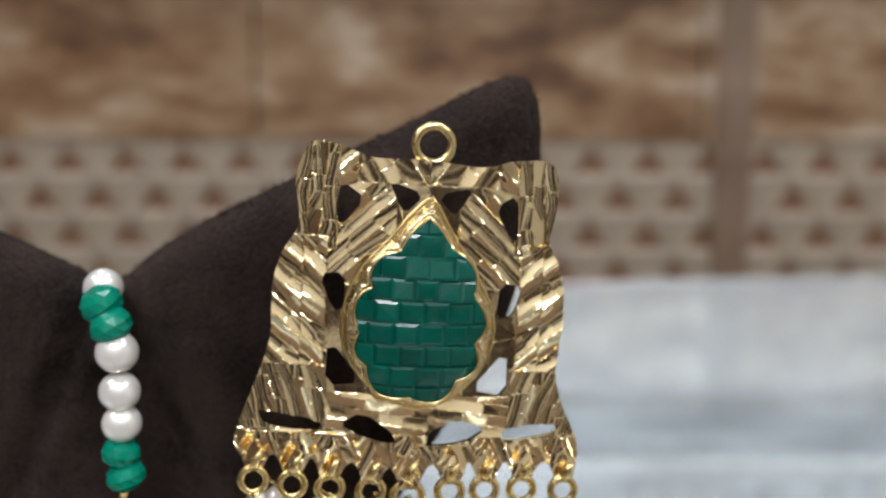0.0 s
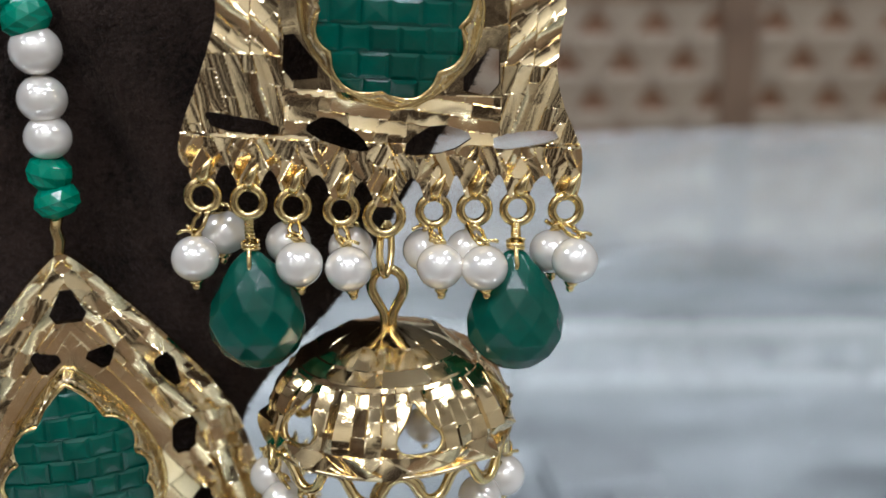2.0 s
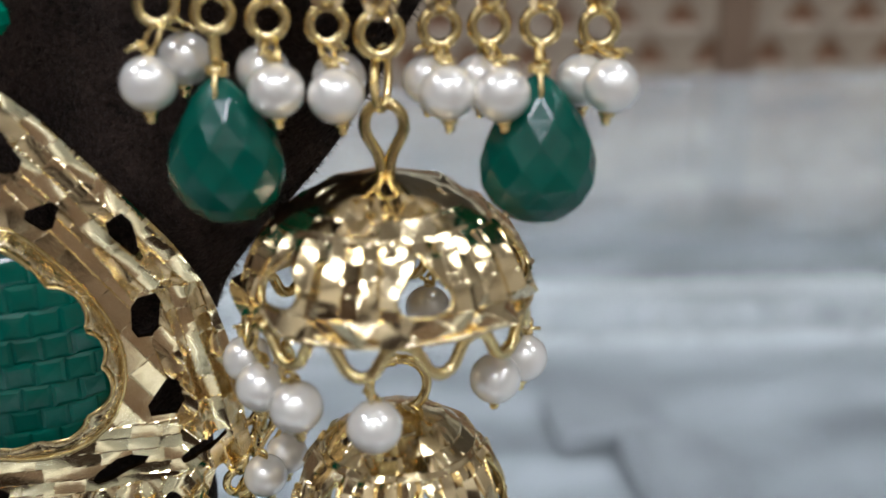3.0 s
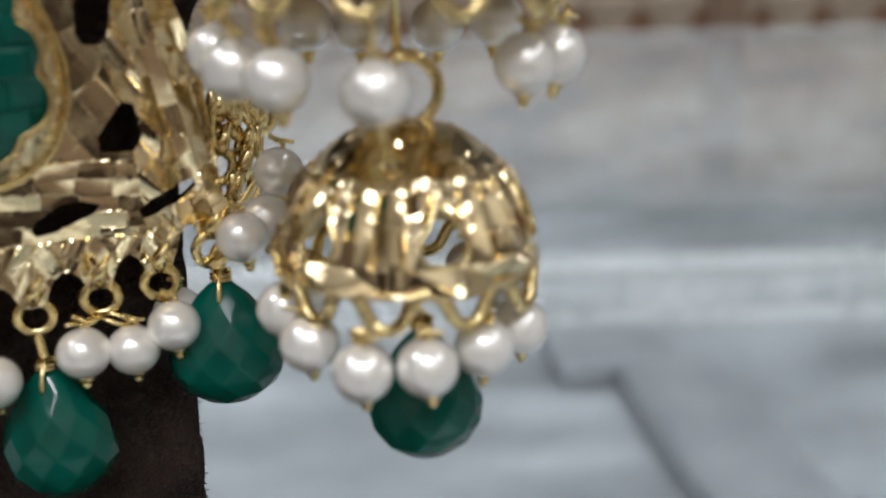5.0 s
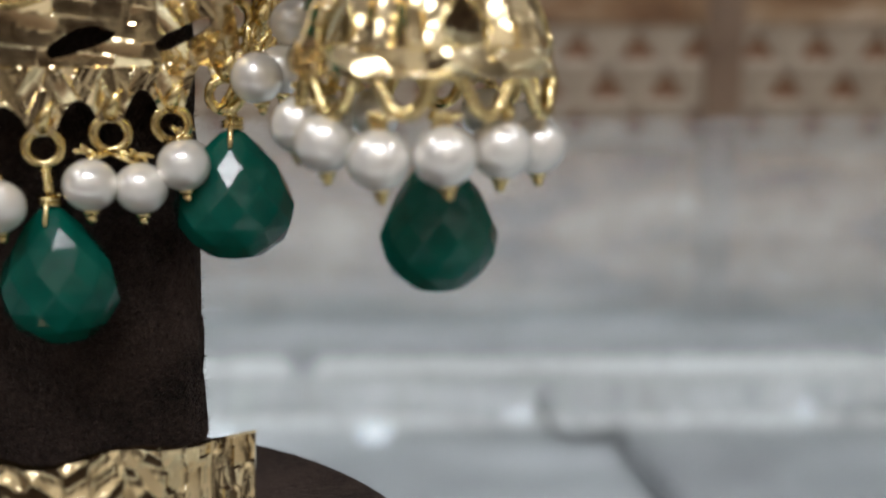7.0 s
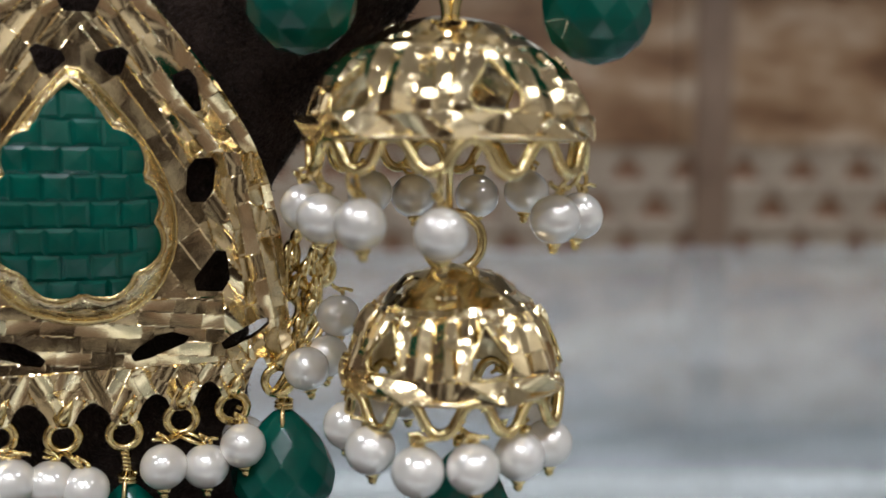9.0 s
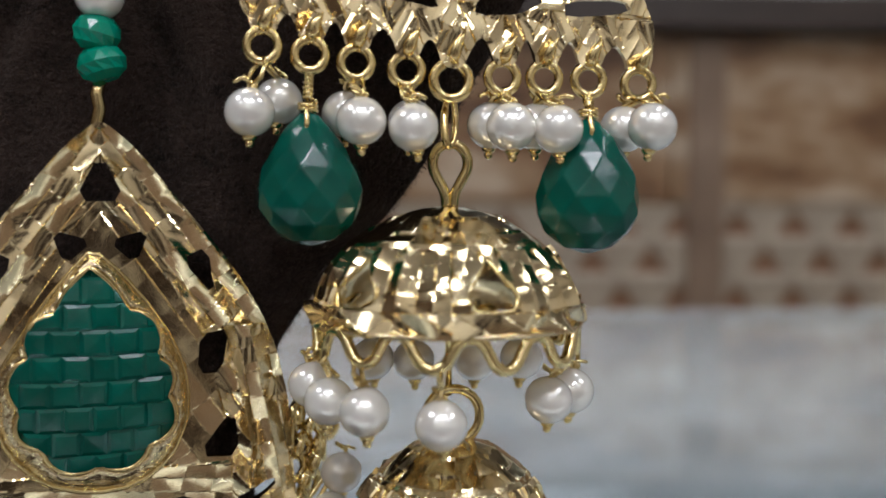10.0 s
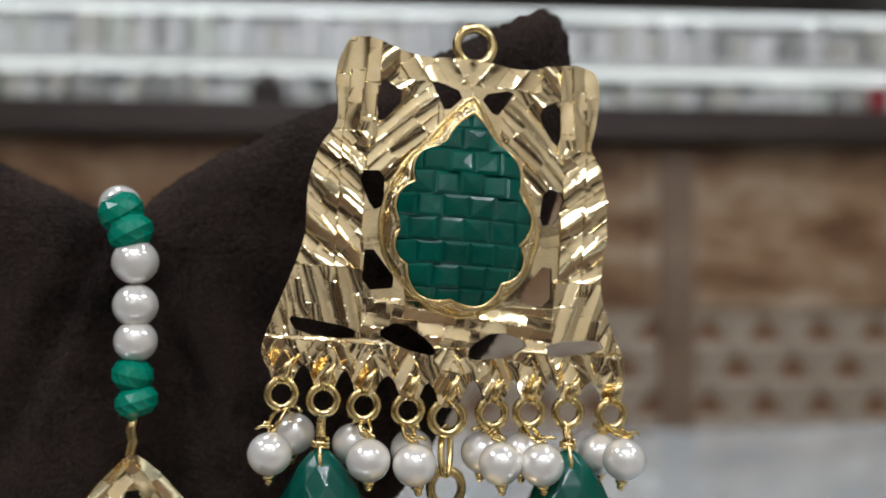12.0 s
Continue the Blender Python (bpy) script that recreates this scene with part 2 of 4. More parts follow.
def sheet(name, outline, holes, front, back, step, mat, place=None, smooth=False):
    """A pierced plate: a fine grid cut to outline and holes; front and back give the height over it (mm); place bends it."""
    contours = [outline, *holes]
    edge = np.concatenate([dense(c, step / 3) for c in contours])
    lo, hi = outline.min(0) - step, outline.max(0) + step
    nx, ny = int((hi[0] - lo[0]) / step) + 1, int((hi[1] - lo[1]) / step) + 1
    cx, cy = np.meshgrid(lo[0] + (np.arange(nx) + 0.5) * step, lo[1] + (np.arange(ny) + 0.5) * step, indexing="ij")
    keep = inside(outline, cx, cy)
    for h in holes:
        keep &= ~inside(h, cx, cy)
    pad = np.pad(keep, 1)
    I, J = np.nonzero(keep)
    count = np.zeros((nx + 1, ny + 1), int)
    for a, c in ((0, 0), (1, 0), (0, 1), (1, 1)):
        np.add.at(count, (I + a, J + c), 1)
    used = count > 0
    index = -np.ones((nx + 1, ny + 1), int)
    index[used] = np.arange(used.sum())
    vi, vj = np.nonzero(used)
    p = np.stack([lo[0] + vi * step, lo[1] + vj * step], 1)
    rim = np.nonzero(count[used] < 4)[0]
    near, d = nearest(p[rim], edge)
    ok = d < 1.2 * step
    p[rim[ok]] = near[ok]
    n = len(p)
    zf, zb = front(p[:, 0], p[:, 1]), back(p[:, 0], p[:, 1])
    v3 = np.concatenate([np.c_[p, zf], np.c_[p, zb]])
    if place is not None:
        v3 = place(v3)
    a, q, c, e = index[I, J], index[I + 1, J], index[I + 1, J + 1], index[I, J + 1]
    faces = np.concatenate([np.stack([a, q, c, e], 1), np.stack([e, c, q, a], 1) + n])
    sides = []
    for di, dj, s, t in ((0, -1, (0, 0), (1, 0)), (1, 0, (1, 0), (1, 1)), (0, 1, (1, 1), (0, 1)), (-1, 0, (0, 1), (0, 0))):
        open_side = ~pad[I + 1 + di, J + 1 + dj]
        u = index[I[open_side] + s[0], J[open_side] + s[1]]
        w = index[I[open_side] + t[0], J[open_side] + t[1]]
        sides.append(np.stack([w, u, u + n, w + n], 1))
    faces = np.concatenate([faces, *sides])
    return mesh_of(name, (v3 * MM).tolist(), faces.tolist(), mat, smooth)


def rnd(i, j, seed):
    v = np.sin(i * 127.1 + j * 311.7 + seed * 74.7) * 43758.5453
    return v - np.floor(v)


def scoops(u, v, angle, pitch, length, amp, seed):
    """Diamond cuts: long scooped cuts side by side that meet in sharp ridges."""
    c, s = math.cos(radians(angle)), math.sin(radians(angle))
    p, q = (u * c + v * s) / pitch, (-u * s + v * c) / length
    best = np.full(np.shape(u), 9.0)
    for di in (-1, 0, 1):
        i = np.floor(p) + di
        qs = q + rnd(i, 0, seed) * 1.0
        for dj in (-1, 0, 1):
            j = np.floor(qs) + dj
            dp = p - i - 0.5 + (rnd(i, j, seed + 1) - 0.5) * 0.55
            dq = qs - j - 0.5 + (rnd(i, j, seed + 2) - 0.5) * 0.7
            best = np.minimum(best, dp * dp + 0.8 * dq * dq + 0.22 * rnd(i, j, seed + 3))
    return amp * (3.8 * best - 0.6)


def fold(i, q, length, seed, swing):
    """Height along the fold line i: straight stretches between random corners, high and low lines in turn."""
    x = q / length + rnd(i, 0, seed)
    j = np.floor(x)
    a, c = rnd(i, j, seed + 1), rnd(i, j + 1, seed + 1)
    return (a + (c - a) * (x - j) - 0.5) * (1 - swing) + ((i % 2) - 0.5) * swing


def facets(u, v, angle, pitch, length, amp, seed, swing=0.35, hollow=0.06):
    """Diamond cuts: slightly hollow facets side by side between straight fold lines."""
    c, s = math.cos(radians(angle)), math.sin(radians(angle))
    p, q = (u * c + v * s) / pitch, -u * s + v * c
    i = np.floor(p)
    f = p - i
    step_in = (rnd(i, np.floor(q / length + rnd(i, 5, seed)), seed + 7) - 0.5) * 0.9 * (f - 0.5)
    return amp * (fold(i, q, length, seed, swing) * (1 - f) + fold(i + 1, q, length, seed, swing) * f + step_in) + hollow * 4 * (f - 0.5) ** 2


def rows_matrix(U, V, N, o):
    return Matrix(((U[0], V[0], N[0], o[0]), (U[1], V[1], N[1], o[1]), (U[2], V[2], N[2], o[2]), (0, 0, 0, 1)))


# ---- the setting ----
COUNTER = -0.011
COUNTER_BACK = 0.83
WALL_Y = 1.5

glass = tagged(new("counter_top", box("counter_top", -1.6, 1.6, 0.03, COUNTER_BACK, COUNTER - 0.006, COUNTER, GLASS, 0.001)), "clear glass top of a pale grey showcase counter", "counter", kind="structure")
glass.visible_shadow = False
TURN_C = pose(0, 0.83, 0, 0, 0, 6.5) @ pose(0, -0.83, 0)
glass.matrix_basis = TURN_C
case = thing("showcase", "pale grey lined showcase under the clear glass counter top", "showcase", TURN_C, kind="structure")
part("display_floor", box("display_floor", -1.58, 1.58, 0.05, COUNTER_BACK - 0.02, COUNTER - 0.125, COUNTER - 0.1, TRAY, 0.002), case)
part("front_panel", box("front_panel", -1.6, 1.6, 0.03, 0.05, -0.95, COUNTER - 0.006, WHITE, 0.001), case)
part("back_panel", box("back_panel", -1.6, 1.6, COUNTER_BACK - 0.02, COUNTER_BACK - 0.001, -0.95, COUNTER - 0.006, LINER, 0.001), case)
part("side_panel", box("side_panel", -1.6, -1.58, 0.05, COUNTER_BACK - 0.02, -0.95, COUNTER - 0.006, WHITE), case)
part("side_panel", box("side_panel", 1.58, 1.6, 0.05, COUNTER_BACK - 0.02, -0.95, COUNTER - 0.006, WHITE), case)
for x0, x1, y0, y1 in ((0.0, 0.052, 0.395, 0.437), (0.022, 0.064, 0.26, 0.395)):
    part("divider", box("divider", x0, x1, y0, y1, COUNTER - 0.1, COUNTER - 0.086, BRACKET, 0.005), case, "dark grey divider bar")
part("wire_divider", tube("wire_divider", [(0.21, 0.42, -0.1), (0.17, 0.40, -0.1), (0.145, 0.37, -0.1), (0.13, 0.34, -0.1), (0.125, 0.30, -0.1), (0.12, 0.26, -0.1)], 0.007, BRACKET), case, "curved dark wire")
part("edge_trim", box("edge_trim", 0.07, 0.17, COUNTER_BACK, COUNTER_BACK + 0.004, COUNTER - 0.01, COUNTER - 0.002, RED), case, "thin red edge strip")


tagged(new("floor", box("floor", -3.0, 3.0, -3.0, 7.2, -1.0, -0.95, FLOOR)), "brown tiled shop floor", "floor", kind="structure")
tagged(new("ceiling", box("ceiling", -3.0, 3.0, -3.0, 7.2, CEILING, CEILING + 0.05, CEIL)), "white painted shop ceiling", "ceiling", kind="structure")
# unseen wall, added so gold facets mirror bright cream above and dark panels below
south = thing("wall_south", "unseen wall added for reflections, cream with dark wooden panels along its lower half", "wall", kind="structure")
part("backing", box("backing", -3.0, 3.0, -2.72, -2.62, -0.95, CEILING, PLASTER), south)
for i, w in enumerate((0.62, 0.5, 0.7, 0.42, 0.66, 0.52, 0.6)):
    x = -2.85 + 0.82 * i
    part("panel", box("panel", x, x + w, -2.62, -2.6, -0.9, 0.62 - 0.2 * (i % 2), DARK_WOOD, 0.004), south)
tagged(new("wall_north", box("wall_north", -3.0, 3.0, 7.2, 7.3, -0.95, CEILING, PLASTER)), "cream plastered shop wall", "wall", kind="structure")
# west wall is unseen; its brown is chosen to darken reflections in the pendant
tagged(new("wall_west", box("wall_west", -3.1, -3.0, -3.0, 7.2, -0.95, CEILING, DIM_WALL)), "unseen plain brown wall, dark for the pendant's reflections", "wall", kind="structure")
tagged(new("wall_east", box("wall_east", 3.0, 3.1, -3.0, 7.2, -0.95, CEILING, PLASTER)), "cream plastered shop wall", "wall", kind="structure")

# stone-faced low wall across the aisle
stone = thing("wall_stone", "brown veined stone wall with a cream carved lattice band", "wall", kind="structure")
part("backing", box("backing", -3.0, 3.0, WALL_Y + 0.02, WALL_Y + 0.14, -0.95, 0.334, STONE_RECESS), stone)
ledge = tagged(new("ledge", box("ledge", -3.0, 3.0, WALL_Y - 0.05, WALL_Y + 0.25, 0.334, 0.385, DARK_WOOD, 0.004)), "dark wooden ledge on top of the stone wall", "ledge", kind="structure")
BAND0, BAND1 = -0.15, 0.078
xs = -1.1
k = 0
while xs < 1.7:
    wdt = (0.82, 0.67, 0.75)[k % 3]
    zs = BAND1 + 0.002
    for hgt in (0.254,):
        part("stone_slab", box("stone_slab", xs + 0.0015, xs + wdt - 0.0015, WALL_Y + 0.002 * (k % 2), WALL_Y + 0.02, zs, zs + hgt - 0.002, STONE_WALL, 0.002), stone)
        zs += hgt
    xs += wdt
    k += 1
part("pilaster", box("pilaster", 0.413, 0.468, WALL_Y - 0.01, WALL_Y + 0.02, -0.95, 0.332, STRIP_STONE, 0.003), stone, "narrow darker brown stone strip")
PITCH, ROW = 0.0885, 0.057


def lattice_block():
    """One carved block: a cream frame round a sunken three-sided pocket."""
    w, h, d = PITCH / 2, ROW / 2, 0.018
    outer = [(-w, -h), (w, -h), (w, h), (-w, h)]
    tri = [(-w * 0.70, -h * 0.74), (w * 0.70, -h * 0.74), (0.0, h * 0.80)]
    verts = [(x, 0, z) for x, z in outer] + [(x, 0.003, z) for x, z in tri] + [(x * 0.8, d, z * 0.8) for x, z in tri]
    faces = [(0, 1, 5, 4), (1, 2, 6, 5), (2, 3, 6), (3, 0, 4, 6), (4, 5, 8, 7), (5, 6, 9, 8), (6, 4, 7, 9)]
    return mesh_of("lattice_block", verts, [tuple(reversed(q)) for q in faces], LATTICE)


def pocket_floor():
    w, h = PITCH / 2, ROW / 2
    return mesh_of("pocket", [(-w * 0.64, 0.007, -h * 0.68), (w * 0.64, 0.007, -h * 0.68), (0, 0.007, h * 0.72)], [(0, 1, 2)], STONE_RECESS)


block_me, pocket_me = lattice_block(), pocket_floor()
for r in range(4):
    for c in range(32):
        x = -1.1 + PITCH * (c + 0.5 * (r % 2))
        m = pose(x, WALL_Y, BAND1 - ROW * (r + 0.5))
        blk = part("lattice_block", block_me, stone, "", m)
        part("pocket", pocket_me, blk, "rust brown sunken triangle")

# bright display rack above the ledge
rack = thing("display_rack", "white lit display rack filled with glossy pale packets", "display rack", pose(0, WALL_Y + 0.2, 0.385))
part("back_board", box("back_board", -3.0, 3.0, 0.12, 0.14, 0.0, 0.215, LINER), rack)
for s in range(2):
    z = 0.005 + 0.105 * s
    part("shelf", box("shelf", -2.6, 2.6, -0.03, 0.12, z, z + 0.012, WHITE, 0.002), rack)
    part("light_strip", box("light_strip", -2.6, 2.6, 0.0, 0.03, z + 0.093, z + 0.102, STRIP_GLOW), rack, "glowing white strip lamp")
part("packet", box("packet", 0.84, 0.87, -0.035, -0.02, 0.018, 0.08, RED, 0.002), rack, "small red packet")
pot = thing("lidded_pot", "small dark brown lidded pot on the wooden ledge", "pot", pose(-0.19, WALL_Y + 0.03, 0.385))
v, f = ball_geo((0, 0, 0.026), 0.029, 24, 14, 0.9)
part("body", mesh_of("body", v, f, DARK_WOOD, True), pot)
v, f = ball_geo((0, 0, 0.052), 0.009, 14, 8)
part("knob", mesh_of("knob", v, f, DARK_WOOD, True), pot)
rng = random.Random(5)
PACKS = [box("packet", -w / 2, w / 2, 0.0, 0.085, 0.0, h, SACHET, 0.002) for w, h in ((0.018, 0.078), (0.022, 0.07), (0.026, 0.055), (0.02, 0.048), (0.03, 0.074), (0.024, 0.062))]
for row in range(2):
    x = -0.95
    while x < 1.15:
        me = rng.choice(PACKS)
        x += max(q.co.x for q in me.vertices) * 2 + rng.choice((0.001, 0.003, 0.012))
        part("packet", me, rack, "", pose(x, rng.uniform(-0.02, 0.012), 0.0172 + 0.105 * row, 0, 0, rng.uniform(-4, 4)))

# ceiling lamps: unseen fixtures for LAMPS, then the spots mirrored in the glass
for lx, ly, hw, hd, watts in LAMPS:
    lamp = thing("ceiling_lamp", "unseen flat white ceiling lamp with a frosted panel", "lamp", pose(lx, ly, CEILING), "ceiling lamps")
    part("frame", box("frame", -hw - 0.02, hw + 0.02, -hd - 0.02, hd + 0.02, -0.02, -0.001, WHITE, 0.003), lamp)
    part("diffuser", box("diffuser", -hw, hw, -hd, hd, -0.026, -0.0205, LAMP_GLOW), lamp)
for sx, sy in ((-1.9, 4.95), (-1.08, 5.05), (-0.26, 5.2), (0.56, 5.42), (1.42, 5.55), (2.27, 5.6)):
    lamp = thing("spot_lamp", "small round white ceiling spotlight", "lamp", pose(sx, sy, CEILING), "ceiling spots")
    v, f = ball_geo((0, 0, -0.02), 0.085, 16, 8, 0.6)
    part("lens", mesh_of("lens", v, f, SPOT_GLOW, True), lamp)
    part("ring", tube("ring", circle_pts((0, 0, -0.006), 0.09, (1, 0, 0), (0, 1, 0), 24), 0.008, WHITE, True), lamp)


# ---- velvet stand ----
def mirrored(half, cx):
    return np.array(half + [(2 * cx - x, y) for x, y in reversed(half)], float)


STAND_X = -46.5
half = [(STAND_X, 120), (-39.5, 126.0), (-32, 130.2), (-25, 133.6), (-18, 137), (-3, 144), (5, 148.3), (11.3, 150.4), (13.5, 147.5), (14.2, 141), (13.5, 128),
        (8, 111), (-1, 97), (-7, 86.5), (-13, 78.8), (-21.5, 70), (-25.5, 64), (-27.6, 56), (-28.2, 44), (-28.3, 20), (-28.2, -4.5)]
stand_raw = mirrored(half, STAND_X)[:-1]
stand_raw[:, 1] -= 4.0 * (1 - np.exp(-np.maximum(STAND_X - stand_raw[:, 0], 0) / 4.0)) * (stand_raw[:, 1] > 100)
stand_outline = chaikin(stand_raw, 2)
stand_edge = dense(stand_outline, 0.8)
STAND_T = 7.5


def stand_round(u, v):
    _, d = nearest(np.c_[u, v], stand_edge)
    q = np.clip(d / 9.0, 0, 1)
    h = STAND_T * np.sqrt(np.clip(1 - (1 - q) ** 2, 0, 1))
    x = np.abs(u - STAND_X)
    crease = 1.5 + (120 - v) * 0.42
    h = h - 2.4 * np.exp(-((x - crease) / 2.2) ** 2) * np.clip((122 - v) / 6, 0, 1) * np.clip((v - 80) / 20, 0, 1) - 2.0 * np.clip(1 - x / np.maximum(crease, 1), 0, 1) * np.clip((122 - v) / 8, 0, 1) * np.clip((v - 70) / 30, 0, 1)
    h = h - 1.1 * np.exp(-((d - 3.4) / 0.8) ** 2) * np.clip((70 - v) / 10, 0, 1)
    h = h + np.clip(d / 9, 0, 1) * 0.45 * (np.sin(u * 0.31 + 1.7 * np.sin(v * 0.09)) * np.sin(v * 0.13 + 0.8 * np.sin(u * 0.21)))
    return np.maximum(h, 0) * (0.35 + 0.65 * np.clip((v + 10) / 60, 0.6, 1))


stand = thing("jewellery_stand", "dark brown velvet heart-shaped jewellery stand on the glass counter", "jewellery stand", rows_matrix((1, 0, 0), (0, 0, 1), (0, -1, 0), (0, 0.1405, 0)))
part("cushion", sheet("cushion", stand_outline, [], stand_round, lambda u, v: -stand_round(u, v), 0.8, VELVET, None, True), stand)


def nap_mesh(me, count, seed):
    """Short velvet fibres standing on the cushion."""
    rng = np.random.default_rng(seed)
    n = len(me.polygons)
    centres, normals = np.zeros(n * 3), np.zeros(n * 3)
    me.polygons.foreach_get("center", centres)
    me.polygons.foreach_get("normal", normals)
    centres, normals = centres.reshape(-1, 3), normals.reshape(-1, 3)
    pick = np.nonzero((centres[:, 0] > -0.075) & (normals[:, 2] > -0.3))[0]
    pick = rng.choice(pick, count)
    base = centres[pick] + rng.uniform(-0.0005, 0.0005, (count, 3)) * (1 - np.abs(normals[pick]))
    way = normals[pick] + rng.normal(0, 0.45, (count, 3))
    way /= np.linalg.norm(way, axis=1)[:, None]
    side = np.cross(way, rng.normal(0, 1, (count, 3)))
    side /= np.linalg.norm(side, axis=1)[:, None]
    tip = base + way * rng.uniform(0.0004, 0.001, (count, 1))
    verts = np.stack([base - side * 0.00005, base + side * 0.00005, tip], 1).reshape(-1, 3)
    return mesh_of("nap", verts.tolist(), np.arange(count * 3).reshape(-1, 3).tolist(), VELVET)


tagged(part("nap", nap_mesh(stand.children[0].data, 70000, 4), stand, "short brown velvet fibres"), kind="stuff")
bm = bmesh.new()
bmesh.ops.create_cone(bm, cap_ends=True, segments=72, radius1=0.0465, radius2=0.0465, depth=0.006)
bmesh.ops.bevel(bm, geom=[e for e in bm.edges if not e.is_boundary and abs(e.verts[0].co.z - e.verts[1].co.z) < 1e-6], offset=0.002, segments=4, affect="EDGES", profile=0.5)
part("base", bm_mesh("base", bm, VELVET, True), stand, "round velvet-covered base plate", pose(STAND_X * MM, -0.008, 0.0215, 90, 0, 0))


# ---- parts of the jewels ----
def pearl_geo(c, r):
    return ball_geo(c, r, 28, 18, 0.97)


def hang_pearl(parent, to_local, c, r, hook, rng):
    """A pearl at world place c, its gold pin, the ball below, and the wire up to hook."""
    c, hook = Vector(c), Vector(hook)
    tilt = Matrix.Translation(c) @ Euler((rng.uniform(-0.14, 0.14), rng.uniform(-0.14, 0.14), rng.uniform(0, 6))).to_matrix().to_4x4()
    v, f = pearl_geo((0, 0, 0), r)
    part("pearl", mesh_of("pearl", v, f, PEARL, True), parent, "", to_local @ tilt)
    down = tilt.to_3x3() @ Vector((0, 0, -1))
    top, bot = c - down * r * 0.93, c + down * r * 0.95
    side = Vector((rng.uniform(-1, 1), rng.uniform(-0.6, 0.6), 0)).normalized() * 0.0006
    geo = [tube_geo([top, top * 0.7 + hook * 0.3 + side, top * 0.35 + hook * 0.65 + side, hook, hook - side * 1.2 - Vector((0, 0.0004, 0)), top * 0.6 + hook * 0.4 - side, top], 0.00027, False, 6),
           tube_geo([top + Vector((0, 0, 0.0002 + 0.00035 * i)) + Vector((0.0006 * math.cos(i * 1.1), 0.0006 * math.sin(i * 1.1), 0)) for i in [x * 0.5 for x in range(14)] if i < 3.2], 0.00027, False, 6),
           tube_geo(smooth_path([top + Vector((0, -0.0005, 0.0007)), top + side * 1.2 + Vector((0, -0.0009, 0.0010)), top + side * rng.uniform(1.8, 3.4) + Vector((0, -0.0007, 0.0004 + rng.uniform(0, 0.0008)))], 1), 0.00022, False, 6),
           ball_geo(bot, 0.0008, 10, 7, 0.75), ball_geo(bot + down * 0.0007, 0.0005, 8, 6)]
    v, f = join_geo(*geo)
    inv = to_local
    part("wire_pin", mesh_of("wire_pin", [inv @ Vector(q) for q in v], f, GOLD_WIRE, True), parent)


def drop_mesh(height, radius, depth, seed):
    """A faceted pear drop, its tip at the origin, hanging down."""
    rng = random.Random(seed)
    prof = [(0.03, 0.20), (0.13, 0.44), (0.27, 0.70), (0.42, 0.90), (0.57, 1.0), (0.71, 0.98), (0.84, 0.80), (0.95, 0.46)]
    n = 10
    verts = [(0, 0, 0)]
    for i, (z, r) in enumerate(prof):
        for k in range(n):
            a = 2 * math.pi * (k + 0.5 * (i % 2)) / n
            j = 1 + rng.uniform(-0.025, 0.025)
            verts.append((radius * r * j * math.cos(a), radius * depth * r * j * math.sin(a), -height * z))
    verts.append((0, 0, -height))
    faces = [(0, 1 + (k + 1) % n, 1 + k) for k in range(n)]
    for i in range(len(prof) - 1):
        a, c = 1 + i * n, 1 + (i + 1) * n
        for k in range(n):
            q = (k + 1) % n
            if i % 2 == 0:
                faces += [(a + k, a + q, c + k), (a + q, c + q, c + k)]
            else:
                faces += [(a + k, c + q, c + k), (a + k, a + q, c + q)]
    a, last = 1 + (len(prof) - 1) * n, len(verts) - 1
    faces += [(a + k, a + (k + 1) % n, last) for k in range(n)]
    bm = bmesh.new()
    bv = [bm.verts.new(v) for v in verts]
    for q in faces:
        bm.faces.new([bv[i] for i in q])
    bmesh.ops.recalc_face_normals(bm, faces=bm.faces)
    bmesh.ops.bevel(bm, geom=list(bm.edges), offset=0.00012, segments=1, affect="EDGES")
    return bm_mesh("drop", bm, GREEN)


def hang_drop(parent, to_local, tip, height, radius, hook, seed, depth=0.8):
    tip, hook = Vector(tip), Vector(hook)
    rng = random.Random(seed)
    m = Matrix.Translation(tip) @ Euler((0, rng.uniform(-0.04, 0.04), rng.uniform(-0.15, 0.15))).to_matrix().to_4x4()
    ob = part("drop", drop_mesh(height, radius, depth, seed), parent, "faceted green stone drop", to_local @ m)
    eye = tip - Vector((0, radius * 0.3, height * 0.16))
    twist = [hook + (tip + Vector((0, 0, 0.0012)) - hook) * (i / 30) + Vector((0.00035 * math.cos(i * 1.3), 0.00035 * math.sin(i * 1.3), 0)) for i in range(31)]
    collar = [tip + Vector((0, 0, 0.0009 - 0.00005 * i)) + Vector((0.0009 * math.cos(i * 0.7), 0.0009 * math.sin(i * 0.7), 0)) for i in range(20)]
    front = [tip + Vector((0, -0.0005, 0.0012)), tip + Vector((0, -radius * 0.22, -0.0004)), tip + Vector((0.0001, -radius * 0.34, -height * 0.1)), eye]
    back = [tip + Vector((0, 0.0005, 0.0012)), tip + Vector((0, radius * 0.25, -0.0004)), tip + Vector((0, radius * 0.36, -height * 0.12))]
    v, f = join_geo(tube_geo(twist, 0.0003, False, 6), tube_geo(collar, 0.00025, False, 6), tube_geo(front, 0.00028, False, 6), tube_geo(back, 0.00028, False, 6))
    part("wire", mesh_of("wire", [to_local @ q for q in v], f, GOLD_WIRE, True), parent)


